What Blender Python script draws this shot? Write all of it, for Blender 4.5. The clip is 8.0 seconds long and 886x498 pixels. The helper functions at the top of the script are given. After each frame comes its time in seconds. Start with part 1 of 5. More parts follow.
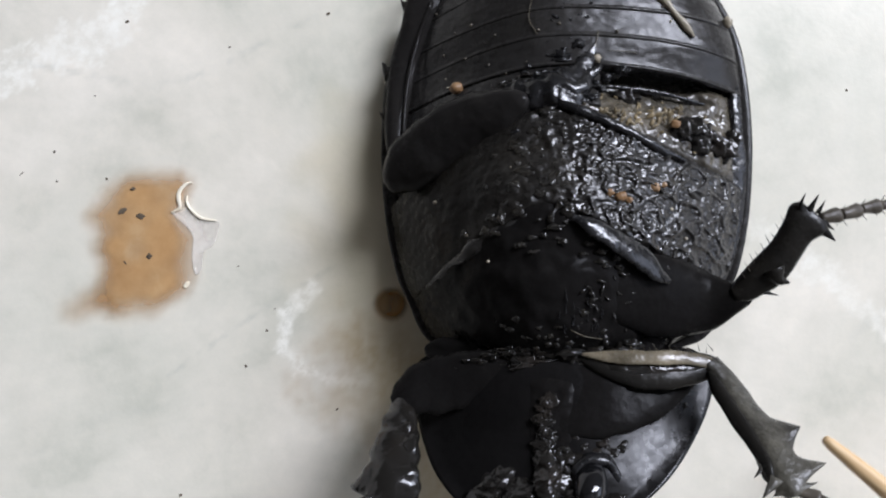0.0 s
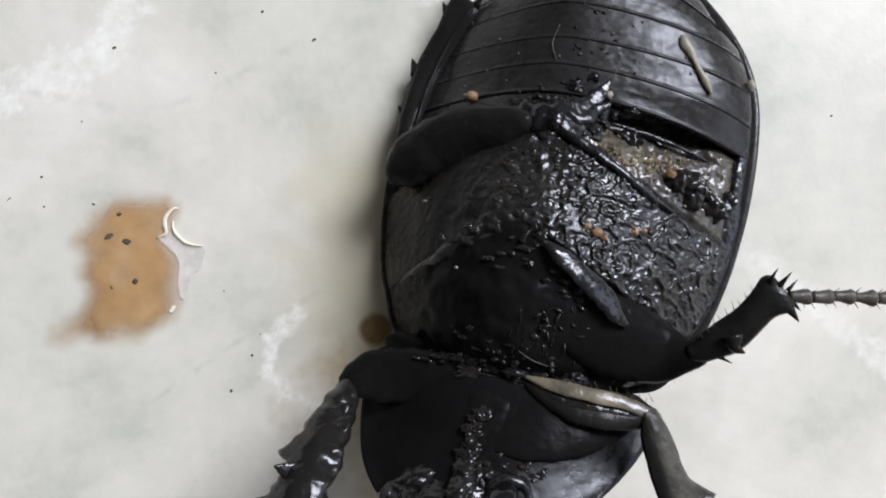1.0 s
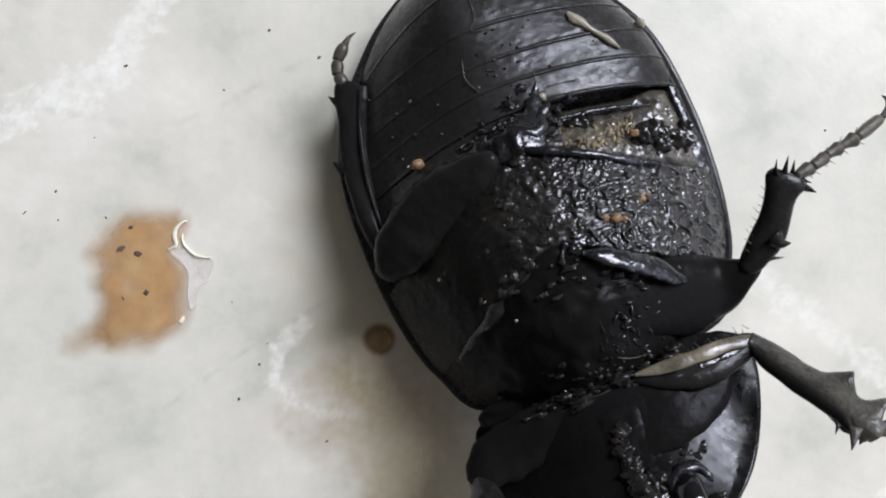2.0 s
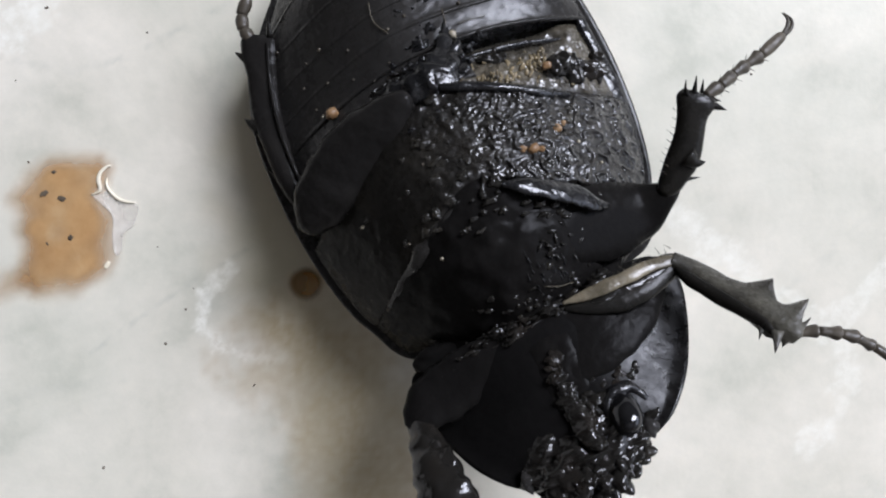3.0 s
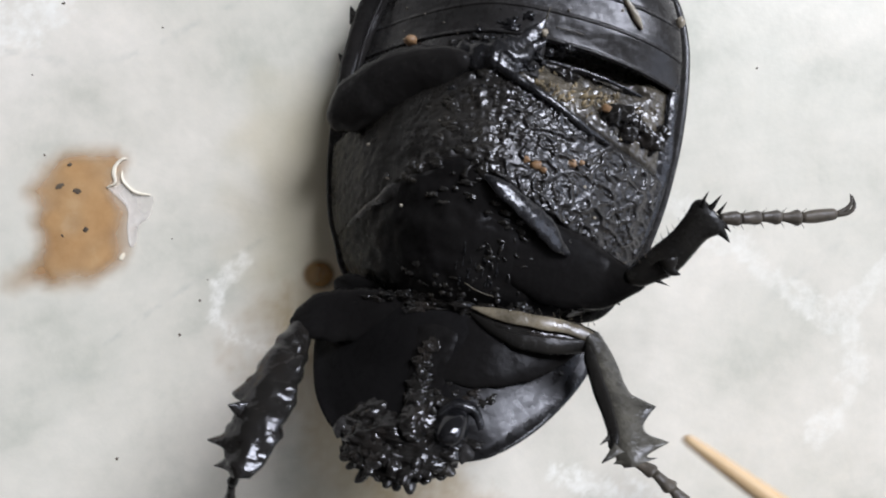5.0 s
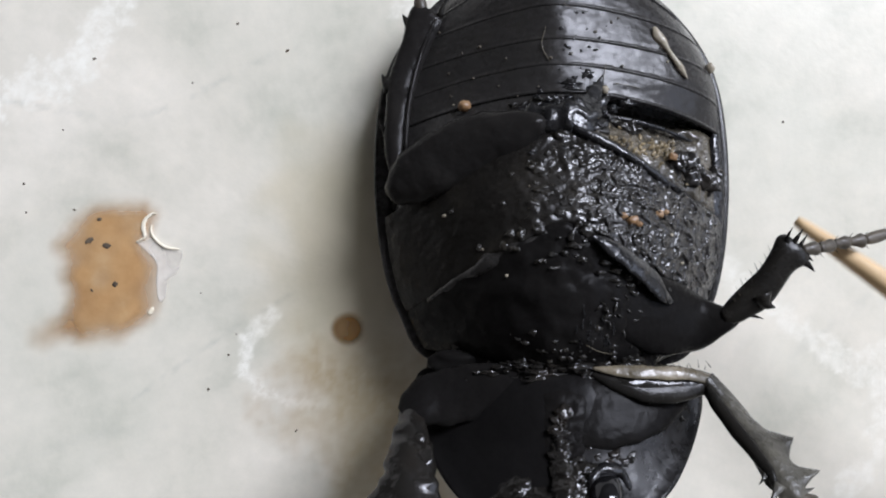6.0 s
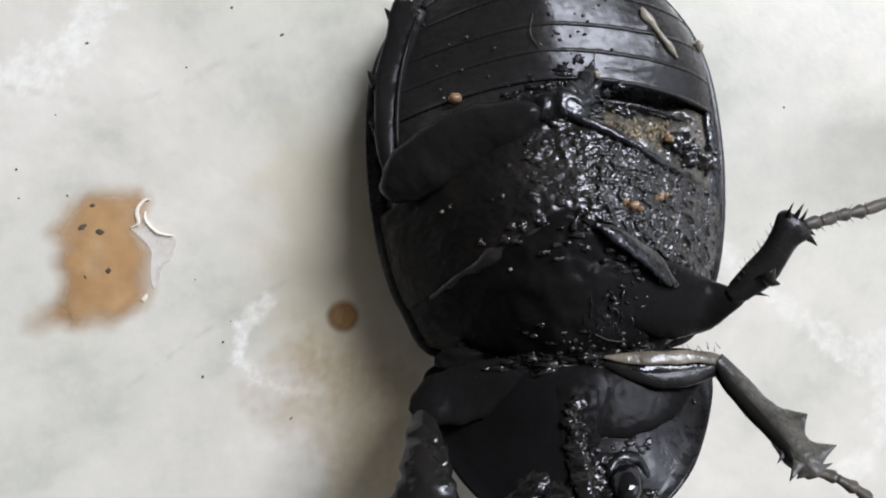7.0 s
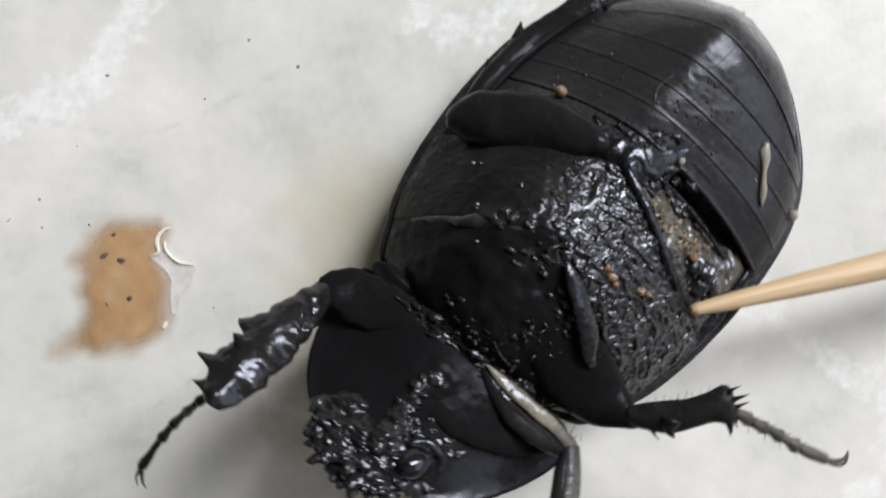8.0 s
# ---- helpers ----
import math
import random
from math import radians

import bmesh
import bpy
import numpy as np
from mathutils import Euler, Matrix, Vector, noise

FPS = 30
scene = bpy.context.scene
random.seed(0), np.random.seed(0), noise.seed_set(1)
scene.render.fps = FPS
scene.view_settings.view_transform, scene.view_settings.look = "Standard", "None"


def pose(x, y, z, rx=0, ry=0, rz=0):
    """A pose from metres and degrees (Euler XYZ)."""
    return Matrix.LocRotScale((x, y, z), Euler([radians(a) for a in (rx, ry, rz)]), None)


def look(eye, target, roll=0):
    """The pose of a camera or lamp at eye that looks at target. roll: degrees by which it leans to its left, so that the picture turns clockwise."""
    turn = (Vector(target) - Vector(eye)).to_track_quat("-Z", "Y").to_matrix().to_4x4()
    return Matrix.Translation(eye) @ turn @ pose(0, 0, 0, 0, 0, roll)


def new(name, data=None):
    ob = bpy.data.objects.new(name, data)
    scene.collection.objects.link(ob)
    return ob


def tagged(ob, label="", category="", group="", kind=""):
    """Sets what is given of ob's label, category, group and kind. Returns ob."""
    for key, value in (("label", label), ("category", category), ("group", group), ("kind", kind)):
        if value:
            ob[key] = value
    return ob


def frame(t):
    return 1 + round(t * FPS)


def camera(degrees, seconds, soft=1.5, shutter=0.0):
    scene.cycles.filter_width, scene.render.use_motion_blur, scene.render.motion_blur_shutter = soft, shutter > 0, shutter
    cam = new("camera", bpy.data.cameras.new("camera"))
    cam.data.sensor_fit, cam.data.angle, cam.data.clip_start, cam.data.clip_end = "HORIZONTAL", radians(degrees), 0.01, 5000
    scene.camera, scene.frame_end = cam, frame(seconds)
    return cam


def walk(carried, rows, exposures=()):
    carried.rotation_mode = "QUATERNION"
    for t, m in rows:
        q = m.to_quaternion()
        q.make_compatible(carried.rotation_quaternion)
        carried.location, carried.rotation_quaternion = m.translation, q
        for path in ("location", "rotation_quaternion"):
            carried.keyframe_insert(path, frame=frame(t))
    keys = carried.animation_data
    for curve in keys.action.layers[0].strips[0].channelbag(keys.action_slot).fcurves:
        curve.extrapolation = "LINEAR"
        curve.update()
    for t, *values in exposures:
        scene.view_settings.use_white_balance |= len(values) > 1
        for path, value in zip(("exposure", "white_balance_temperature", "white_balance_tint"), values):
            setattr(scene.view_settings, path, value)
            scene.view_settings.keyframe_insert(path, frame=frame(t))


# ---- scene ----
cam = camera(60, 8.0, soft=1.95, shutter=0.25)
PATH = [
    (0.0, pose(-0.00034, -0.00165, 0.04485, 2.10, -0.36, -0.01)),
    (0.2, pose(-0.00040, -0.00104, 0.04472, 1.85, -0.40, 0.10)),
    (0.4, pose(-0.00016, -0.00036, 0.04514, 1.97, 0.11, 0.20)),
    (0.5, pose(-0.00011, -0.00031, 0.04554, 2.22, -0.01, 0.13)),
    (1.0, pose(0.00078, -0.00031, 0.04503, 2.28, -0.07, 0.06)),
    (1.2, pose(0.00041, 0.00045, 0.04552, 2.52, -0.06, 0.11)),
    (2.3, pose(0.00245, 0.00034, 0.04658, 2.23, 0.70, -0.05)),
    (2.5, pose(0.00371, 0.00024, 0.04688, 2.27, 0.22, -0.13)),
    (3.0, pose(0.00480, -0.00158, 0.04619, 0.53, -0.42, -0.10)),
    (3.5, pose(0.00542, -0.00219, 0.04619, 0.11, -0.88, -0.09)),
    (4.0, pose(0.00518, -0.00261, 0.04650, 0.46, -0.73, 0.05)),
    (4.3, pose(0.00579, -0.00353, 0.04579, 1.19, 0.25, -0.39)),
    (4.4, pose(0.00565, -0.00354, 0.04584, 1.17, 0.19, -0.38)),
    (4.5, pose(0.00571, -0.00335, 0.04590, 1.25, 0.40, -0.46)),
    (4.7, pose(0.00514, -0.00369, 0.04645, 1.36, -0.35, -0.37)),
    (5.8, pose(0.00165, -0.00019, 0.04681, 2.72, -0.98, -0.15)),
    (6.0, pose(0.00211, -0.00062, 0.04682, 2.73, -0.71, -0.28)),
    (6.5, pose(0.00280, -0.00133, 0.04643, 1.42, -0.96, -0.33)),
    (7.0, pose(0.00248, -0.00097, 0.04635, 2.19, -0.54, -0.23)),
    (7.5, pose(0.00242, -0.00085, 0.04636, 1.08, -0.61, 0.06)),
    (7.9, pose(0.00192, 0.00016, 0.04683, 1.45, -0.30, 0.08)),
    (8.0, pose(0.00216, 0.00111, 0.04732, 1.73, 0.05, -0.22)),
]
walk(cam, PATH)

# ---- light ----
scene.view_settings.exposure = 0.05
world = bpy.data.worlds.new("world")
scene.world = world
world.use_nodes = True
wn = world.node_tree.nodes
sky = wn.new("ShaderNodeTexSky")
sky.sky_type, sky.sun_disc = "NISHITA", False
sky.sun_elevation, sky.sun_rotation = radians(40), radians(30)
wn["Background"].inputs["Strength"].default_value = 0.12
world.node_tree.links.new(sky.outputs["Color"], wn["Background"].inputs["Color"])

# daylight in window openings on two sides; the weak east one is added fill
for wide, tall, power, eye, aim in ((0.72, 0.66, 42.5, (0.71, 0.61, 0.88), (0.71, 0.0, 0.88)), (0.90, 0.80, 3.5, (1.34, 0.10, 0.80), (0.0, 0.10, 0.80))):
    daylight = bpy.data.lights.new("window_daylight", "AREA")
    daylight.shape, daylight.size, daylight.size_y = "RECTANGLE", wide, tall
    daylight.energy, daylight.color = power, (0.897, 0.94, 0.995)
    new("window_daylight", daylight).matrix_world = look(eye, aim)


# ---- materials ----
def material(name, base, rough=0.5, metal=0.0, spec=0.5):
    m = bpy.data.materials.new(name)
    m.use_nodes = True
    b = m.node_tree.nodes["Principled BSDF"]
    b.inputs["Base Color"].default_value = (*base, 1)
    b.inputs["Roughness"].default_value = rough
    b.inputs["Metallic"].default_value = metal
    b.inputs["Specular IOR Level"].default_value = spec
    return m, m.node_tree.nodes, m.node_tree.links, b


def noise_node(nodes, links, scale, detail=4.0, rough=0.55, coords="Object", kind="ShaderNodeTexNoise"):
    tc = nodes.new("ShaderNodeTexCoord")
    n = nodes.new(kind)
    n.inputs["Scale"].default_value = scale
    if kind == "ShaderNodeTexNoise":
        n.inputs["Detail"].default_value, n.inputs["Roughness"].default_value = detail, rough
    links.new(tc.outputs[coords], n.inputs["Vector"])
    return n


def ramp(nodes, links, value, stops):
    r = nodes.new("ShaderNodeValToRGB")
    while len(r.color_ramp.elements) < len(stops):
        r.color_ramp.elements.new(0.5)
    for e, (p, c) in zip(r.color_ramp.elements, stops):
        e.position, e.color = p, (*c, 1) if isinstance(c, tuple) else (c, c, c, 1)
    links.new(value, r.inputs["Fac"])
    return r.outputs["Color"]


def bump(nodes, links, b, layers):
    """Layers of (height socket, strength, distance in metres)."""
    last = None
    for h, s, d in layers:
        n = nodes.new("ShaderNodeBump")
        n.inputs["Strength"].default_value, n.inputs["Distance"].default_value = s, d
        links.new(h, n.inputs["Height"])
        if last:
            links.new(last, n.inputs["Normal"])
        last = n.outputs["Normal"]
    links.new(last, b.inputs["Normal"])


def chitin(name, base, tint, rough, bumps, film=0.5, coat=0.0, spec=0.34):
    """Wet beetle shell: near black with a thin uneven film of mud."""
    m, n, l, b = material(name, base, rough, 0.0, spec)
    big = noise_node(n, l, 420, 3)
    fine = noise_node(n, l, 2600, 5, 0.6)
    l.new(ramp(n, l, big.outputs["Fac"], [(0.35, base), (film, base), (0.8, tint)]), b.inputs["Base Color"])
    patch = noise_node(n, l, 330, 6, 0.7)
    mix = n.new("ShaderNodeMath")
    mix.operation = "MULTIPLY"
    l.new(ramp(n, l, fine.outputs["Fac"], [(0.3, rough * 0.7), (0.7, min(1, rough * 1.6))]), mix.inputs[0])
    l.new(ramp(n, l, patch.outputs["Fac"], [(0.38, 0.85), (0.52, 1.0), (0.66, 1.3)]), mix.inputs[1])
    l.new(mix.outputs["Value"], b.inputs["Roughness"])
    b.inputs["Specular Tint"].default_value = (0.90, 0.90, 1.0, 1)
    b.inputs["Coat Weight"].default_value, b.inputs["Coat Roughness"].default_value = coat, 0.06
    bump(n, l, b, [(noise_node(n, l, s, 3, 0.5).outputs["Fac"], st, d) for s, st, d in bumps])
    return m


BLACK = (0.0225, 0.0212, 0.0216)
m_smooth = chitin("smooth_shell", BLACK, (0.026, 0.0243, 0.0238), 0.24, [(300, 0.08, 0.0006), (1400, 0.12, 0.0002), (5000, 0.15, 0.00004)], 0.5, 0.0, 0.27)
m_dull = chitin("dull_shell", (0.0138, 0.0128, 0.013), (0.019, 0.0176, 0.0174), 0.2, [(400, 0.5, 0.0005), (2500, 0.3, 0.00008)], spec=0.07)
m_jet = chitin("jet_black_shell", (0.0078, 0.0072, 0.0074), (0.0105, 0.0098, 0.0098), 0.24, [(400, 0.3, 0.0005), (2500, 0.3, 0.00008)], spec=0.035)
m_rough = chitin("pitted_wet_shell", (0.012, 0.0108, 0.0095), (0.030, 0.026, 0.021), 0.24,
                 [(450, 0.35, 0.0007), (1300, 0.22, 0.0003)], 0.52, spec=0.52)


def one_sided(m, low, high, start=-0.004, end=0.0005, bumps=True):
    """Wet shine on the body's lit side, cut beyond it to imitate shade."""
    n, l = m.node_tree.nodes, m.node_tree.links
    sep = n.new("ShaderNodeSeparateXYZ")
    l.new(n.new("ShaderNodeTexCoord").outputs["Object"], sep.inputs["Vector"])
    side = n.new("ShaderNodeMapRange")
    side.inputs["From Min"].default_value, side.inputs["From Max"].default_value = start, end
    side.inputs["To Min"].default_value, side.inputs["To Max"].default_value = low, high
    l.new(sep.outputs["X"], side.inputs["Value"]), l.new(side.outputs["Result"], n["Principled BSDF"].inputs["Specular IOR Level"])
    for b in [x for x in n if x.type == "BUMP" and bumps]:
        l.new(side.outputs["Result"], b.inputs["Strength"])
    return m


m_breast = one_sided(chitin("breast_shell", (0.011, 0.0100, 0.0094), (0.022, 0.0195, 0.0172), 0.25, [(450, 0.3, 0.0007), (1300, 0.18, 0.0003)], 0.48), 0.06, 0.68, bumps=False)
m_collar = one_sided(chitin("collar_shell", (0.007, 0.0066, 0.007), (0.0098, 0.0092, 0.0097), 0.27, [(350, 0.2, 0.0006), (1300, 0.14, 0.0002), (4000, 0.15, 0.00005)]), 0.03, 0.27, 0.001, 0.004, False)
m_wet = chitin("dripping_wet_shell", (0.0105, 0.0096, 0.009), (0.020, 0.0155, 0.013), 0.16, [(500, 0.4, 0.0007), (1600, 0.25, 0.0003)], 0.55, spec=0.45)
m_gloss = chitin("polished_wet_shell", (0.006, 0.006, 0.007), (0.010, 0.010, 0.011), 0.22, [(500, 0.5, 0.0007), (1700, 0.3, 0.0002)], spec=0.55)
m_leg = chitin("leg_shell", (0.0125, 0.0117, 0.0112), (0.021, 0.019, 0.0172), 0.22, [(1500, 0.22, 0.0002), (6000, 0.15, 0.00004)], spec=0.18)
# grey dust, its tint lightened further for the sheen on the upper face
m_greyleg = chitin("dusty_leg_shell", (0.032, 0.030, 0.027), (0.15, 0.14, 0.12), 0.30, [(1500, 0.5, 0.0002), (6000, 0.4, 0.00005)], 0.42, spec=0.42)
m_tarsus = chitin("tarsus_shell", (0.06, 0.051, 0.042), (0.15, 0.125, 0.10), 0.35, [(4000, 0.4, 0.0001)])
m_eye = chitin("eye_shell", (0.006, 0.006, 0.007), (0.010, 0.010, 0.011), 0.07, [(300, 0.1, 0.0001)], spec=0.6)
m_flake = chitin("pale_flake", (0.28, 0.245, 0.20), (0.56, 0.50, 0.42), 0.25, [(1500, 0.5, 0.0002)], 0.45)
m_pale = chitin("pale_femur_shell", (0.085, 0.072, 0.053), (0.26, 0.22, 0.165), 0.25, [(900, 0.6, 0.0003), (4000, 0.3, 0.00004)], 0.45, spec=0.6)
m_mud = chitin("wet_mud", (0.045, 0.040, 0.034), (0.115, 0.098, 0.075), 0.22, [(700, 0.7, 0.0006), (2500, 0.4, 0.00014)], 0.45, spec=0.8)
m_straw = chitin("straw_fibre", (0.12, 0.095, 0.060), (0.32, 0.25, 0.155), 0.25, [(3000, 0.3, 0.0001)], 0.5, spec=0.35)
m_seed = chitin("seed_husk", (0.20, 0.115, 0.06), (0.40, 0.27, 0.17), 0.3, [(3500, 0.5, 0.0001)], 0.45)
m_bristle = chitin("bristle", (0.02, 0.016, 0.012), (0.05, 0.04, 0.03), 0.3, [(3000, 0.1, 0.00005)])
m_hair = chitin("pale_hair", (0.07, 0.06, 0.045), (0.14, 0.12, 0.09), 0.25, [(3000, 0.1, 0.00005)])


def marble_material():
    m, n, l, b = material("marble", (0.72, 0.73, 0.70), 0.22)
    big = noise_node(n, l, 38, 6, 0.6)
    mid = noise_node(n, l, 140, 6, 0.62)
    fine = noise_node(n, l, 2200, 3, 0.5)
    base = ramp(n, l, big.outputs["Fac"], [(0.32, (0.58, 0.565, 0.515)), (0.42, (0.67, 0.645, 0.595)), (0.55, (0.715, 0.675, 0.625)), (0.66, (0.78, 0.735, 0.69))])
    patch = ramp(n, l, mid.outputs["Fac"], [(0.28, (0.77, 0.80, 0.785)), (0.46, (0.97, 0.975, 0.97)), (0.58, (1.03, 1.03, 1.03)), (0.72, (1.11, 1.10, 1.10))])
    mul = n.new("ShaderNodeMix")
    mul.data_type, mul.blend_type = "RGBA", "MULTIPLY"
    mul.inputs["Factor"].default_value = 1.0
    l.new(base, mul.inputs["A"]), l.new(patch, mul.inputs["B"])
    last = mul.outputs["Result"]
    grain = ramp(n, l, noise_node(n, l, 620, 6, 0.7).outputs["Fac"], [(0.32, (0.955, 0.96, 0.955)), (0.5, (1.0, 1.0, 1.0)), (0.68, (1.04, 1.035, 1.03))])
    mul = n.new("ShaderNodeMix")
    mul.data_type, mul.blend_type = "RGBA", "MULTIPLY"
    mul.inputs["Factor"].default_value = 1.0
    l.new(last, mul.inputs["A"]), l.new(grain, mul.inputs["B"])
    last = mul.outputs["Result"]
    crystals = ramp(n, l, noise_node(n, l, 850, 6, 0.75).outputs["Fac"], [(0.40, 0.3), (0.50, 1.0), (0.60, 1.5)])
    # the last colour is a shadow tint painted into the marble
    for name, colour in (("grey", (0.44, 0.45, 0.43)), ("white", (0.92, 0.90, 0.875)), ("brown", (0.44, 0.32, 0.215)), ("beige_shade", (0.50, 0.43, 0.275))):
        at = n.new("ShaderNodeAttribute")
        at.attribute_name = name
        mix = n.new("ShaderNodeMix")
        mix.data_type = "RGBA"
        cover = n.new("ShaderNodeMath")
        cover.operation, cover.use_clamp = "MULTIPLY", True
        cover.inputs[1].default_value = 1.0
        l.new(at.outputs["Fac"], cover.inputs[0])
        if name == "white":
            l.new(crystals, cover.inputs[1])
        l.new(cover.outputs["Value"], mix.inputs["Factor"]), l.new(last, mix.inputs["A"])
        mix.inputs["B"].default_value = (*colour, 1)
        last = mix.outputs["Result"]
    l.new(last, b.inputs["Base Color"])
    l.new(ramp(n, l, mid.outputs["Fac"], [(0.3, 0.30), (0.7, 0.42)]), b.inputs["Roughness"])
    bump(n, l, b, [(mid.outputs["Fac"], 0.1, 0.0005), (fine.outputs["Fac"], 0.15, 0.00004)])
    return m


def plain_material(name, a, c, rough, scale):
    m, n, l, b = material(name, a, rough)
    s = noise_node(n, l, scale, 5)
    l.new(ramp(n, l, s.outputs["Fac"], [(0.35, a), (0.7, c)]), b.inputs["Base Color"])
    bump(n, l, b, [(noise_node(n, l, scale * 30, 3).outputs["Fac"], 0.2, 0.001)])
    return m


m_marble = marble_material()
m_plaster = plain_material("plaster", (0.40, 0.39, 0.37), (0.46, 0.45, 0.43), 0.9, 3)
m_brownwall = plain_material("brown_paint", (0.17, 0.15, 0.125), (0.22, 0.195, 0.165), 0.9, 3)
m_ceiling = plain_material("ceiling_paint", (0.38, 0.365, 0.345), (0.43, 0.415, 0.395), 0.9, 3)
m_floor = plain_material("floor_screed", (0.11, 0.10, 0.085), (0.16, 0.145, 0.125), 0.6, 5)


def puddle_material(name="brown_liquid", deep=1.0):
    m, n, l, b = material(name, (0.40, 0.22, 0.09), 0.12)
    big = noise_node(n, l, 260, 6, 0.65)
    at = n.new("ShaderNodeAttribute")
    at.attribute_name = "edge"
    col = ramp(n, l, big.outputs["Fac"], [(0.30, (0.38, 0.205, 0.09)), (0.44, (0.46, 0.265, 0.125)), (0.56, (0.51, 0.31, 0.155)), (0.70, (0.57, 0.39, 0.23))])
    hue = n.new("ShaderNodeHueSaturation")
    hue.inputs["Value"].default_value, hue.inputs["Saturation"].default_value = deep, 1.0 + 0.5 * (1 - deep)
    l.new(col, hue.inputs["Color"]), l.new(hue.outputs["Color"], b.inputs["Base Color"])
    tr = n.new("ShaderNodeBsdfTransparent")
    mix = n.new("ShaderNodeMixShader")
    l.new(at.outputs["Fac"], mix.inputs["Fac"]), l.new(tr.outputs["BSDF"], mix.inputs[1]), l.new(b.outputs["BSDF"], mix.inputs[2])
    l.new(mix.outputs["Shader"], n["Material Output"].inputs["Surface"])
    b.inputs["Specular IOR Level"].default_value = 0.35
    bump(n, l, b, [(noise_node(n, l, 350, 4).outputs["Fac"], 0.15, 0.0005)])
    return m


def film_material():
    m, n, l, b = material("dried_film", (0.97, 0.92, 0.90), 0.2)
    tr = n.new("ShaderNodeBsdfTransparent")
    mix = n.new("ShaderNodeMixShader")
    l.new(ramp(n, l, noise_node(n, l, 500, 3).outputs["Fac"], [(0.35, 0.16), (0.7, 0.5)]), mix.inputs["Fac"])
    l.new(tr.outputs["BSDF"], mix.inputs[1]), l.new(b.outputs["BSDF"], mix.inputs[2])
    l.new(mix.outputs["Shader"], n["Material Output"].inputs["Surface"])
    bump(n, l, b, [(noise_node(n, l, 900, 3).outputs["Fac"], 0.12, 0.0001)])
    return m


m_puddle = puddle_material()
m_drop = puddle_material("dark_brown_liquid", 0.6)
m_crust = chitin("dried_crust", (0.80, 0.72, 0.60), (0.90, 0.86, 0.80), 0.18, [(900, 0.5, 0.0002)], 0.4)
m_film = film_material()
m_speck = plain_material("dark_grit", (0.07, 0.052, 0.04), (0.13, 0.10, 0.075), 0.95, 2000)


def wood_material():
    m, n, l, b = material("bamboo", (0.62, 0.42, 0.22), 0.5)
    tc = n.new("ShaderNodeTexCoord")
    mp = n.new("ShaderNodeMapping")
    mp.inputs["Scale"].default_value = (1, 1, 0.03)
    l.new(tc.outputs["Object"], mp.inputs["Vector"])
    g = n.new("ShaderNodeTexNoise")
    g.inputs["Scale"].default_value, g.inputs["Detail"].default_value = 4500, 4
    l.new(mp.outputs["Vector"], g.inputs["Vector"])
    l.new(ramp(n, l, g.outputs["Fac"], [(0.3, (0.53, 0.345, 0.185)), (0.5, (0.62, 0.43, 0.25)), (0.72, (0.70, 0.52, 0.34))]), b.inputs["Base Color"])
    bump(n, l, b, [(g.outputs["Fac"], 0.25, 0.00006)])
    return m


m_wood = wood_material()
MM = 0.001


# ---- builders ----
def part(name, bm, mat, parent=None, label="", lift=(0, 0, 0), smooth=True):
    """Links a bmesh, drawn in millimetres, as one mesh object in metres."""
    bmesh.ops.recalc_face_normals(bm, faces=bm.faces)
    for v in bm.verts:
        v.co = (v.co + Vector(lift)) * MM
    me = bpy.data.meshes.new(name)
    bm.to_mesh(me)
    bm.free()
    for p in me.polygons:
        p.use_smooth = smooth
    me.materials.append(mat)
    ob = new(name, me)
    ob.parent = parent
    if label:
        ob["label"] = label
    return ob


def smoothstep(a, b, x):
    t = min(1.0, max(0.0, (x - a) / (b - a)))
    return t * t * (3 - 2 * t)


def lerp(a, b, t):
    return a + (b - a) * t


def table_of(pairs):
    """A piecewise smooth function through (x, value) pairs."""
    xs, ys = zip(*pairs)

    def f(x):
        if x <= xs[0]:
            return ys[0]
        for i in range(len(xs) - 1):
            if x <= xs[i + 1]:
                t = (x - xs[i]) / (xs[i + 1] - xs[i])
                m0 = (ys[i + 1] - ys[max(i - 1, 0)]) / (xs[i + 1] - xs[max(i - 1, 0)])
                j = min(i + 2, len(xs) - 1)
                m1 = (ys[j] - ys[i]) / (xs[j] - xs[i])
                h = xs[i + 1] - xs[i]
                return ((2 * t ** 3 - 3 * t * t + 1) * ys[i] + (t ** 3 - 2 * t * t + t) * h * m0
                        + (3 * t * t - 2 * t ** 3) * ys[i + 1] + (t ** 3 - t * t) * h * m1)
        return ys[-1]
    return f


def curve_points(pts, n):
    """n points along a Catmull-Rom curve through pts (tuples of any length)."""
    pts = [np.array(p, float) for p in pts]
    ext = [2 * pts[0] - pts[1]] + pts + [2 * pts[-1] - pts[-2]]
    out = []
    for k in range(n):
        s = k / (n - 1) * (len(pts) - 1)
        i = min(int(s), len(pts) - 2)
        t = s - i
        a, b, c, e = ext[i:i + 4]
        out.append(0.5 * (2 * b + (c - a) * t + (2 * a - 5 * b + 4 * c - e) * t * t + (3 * b - a - 3 * c + e) * t ** 3))
    return out


def skin(bm, rings, cap=(True, True)):
    vs = [[bm.verts.new(p) for p in r] for r in rings]
    k = len(vs[0])
    for a, b in zip(vs, vs[1:]):
        for i in range(k):
            bm.faces.new((a[i], a[(i + 1) % k], b[(i + 1) % k], b[i]))
    if cap[0]:
        bm.faces.new(vs[0])
    if cap[1]:
        bm.faces.new(vs[-1])


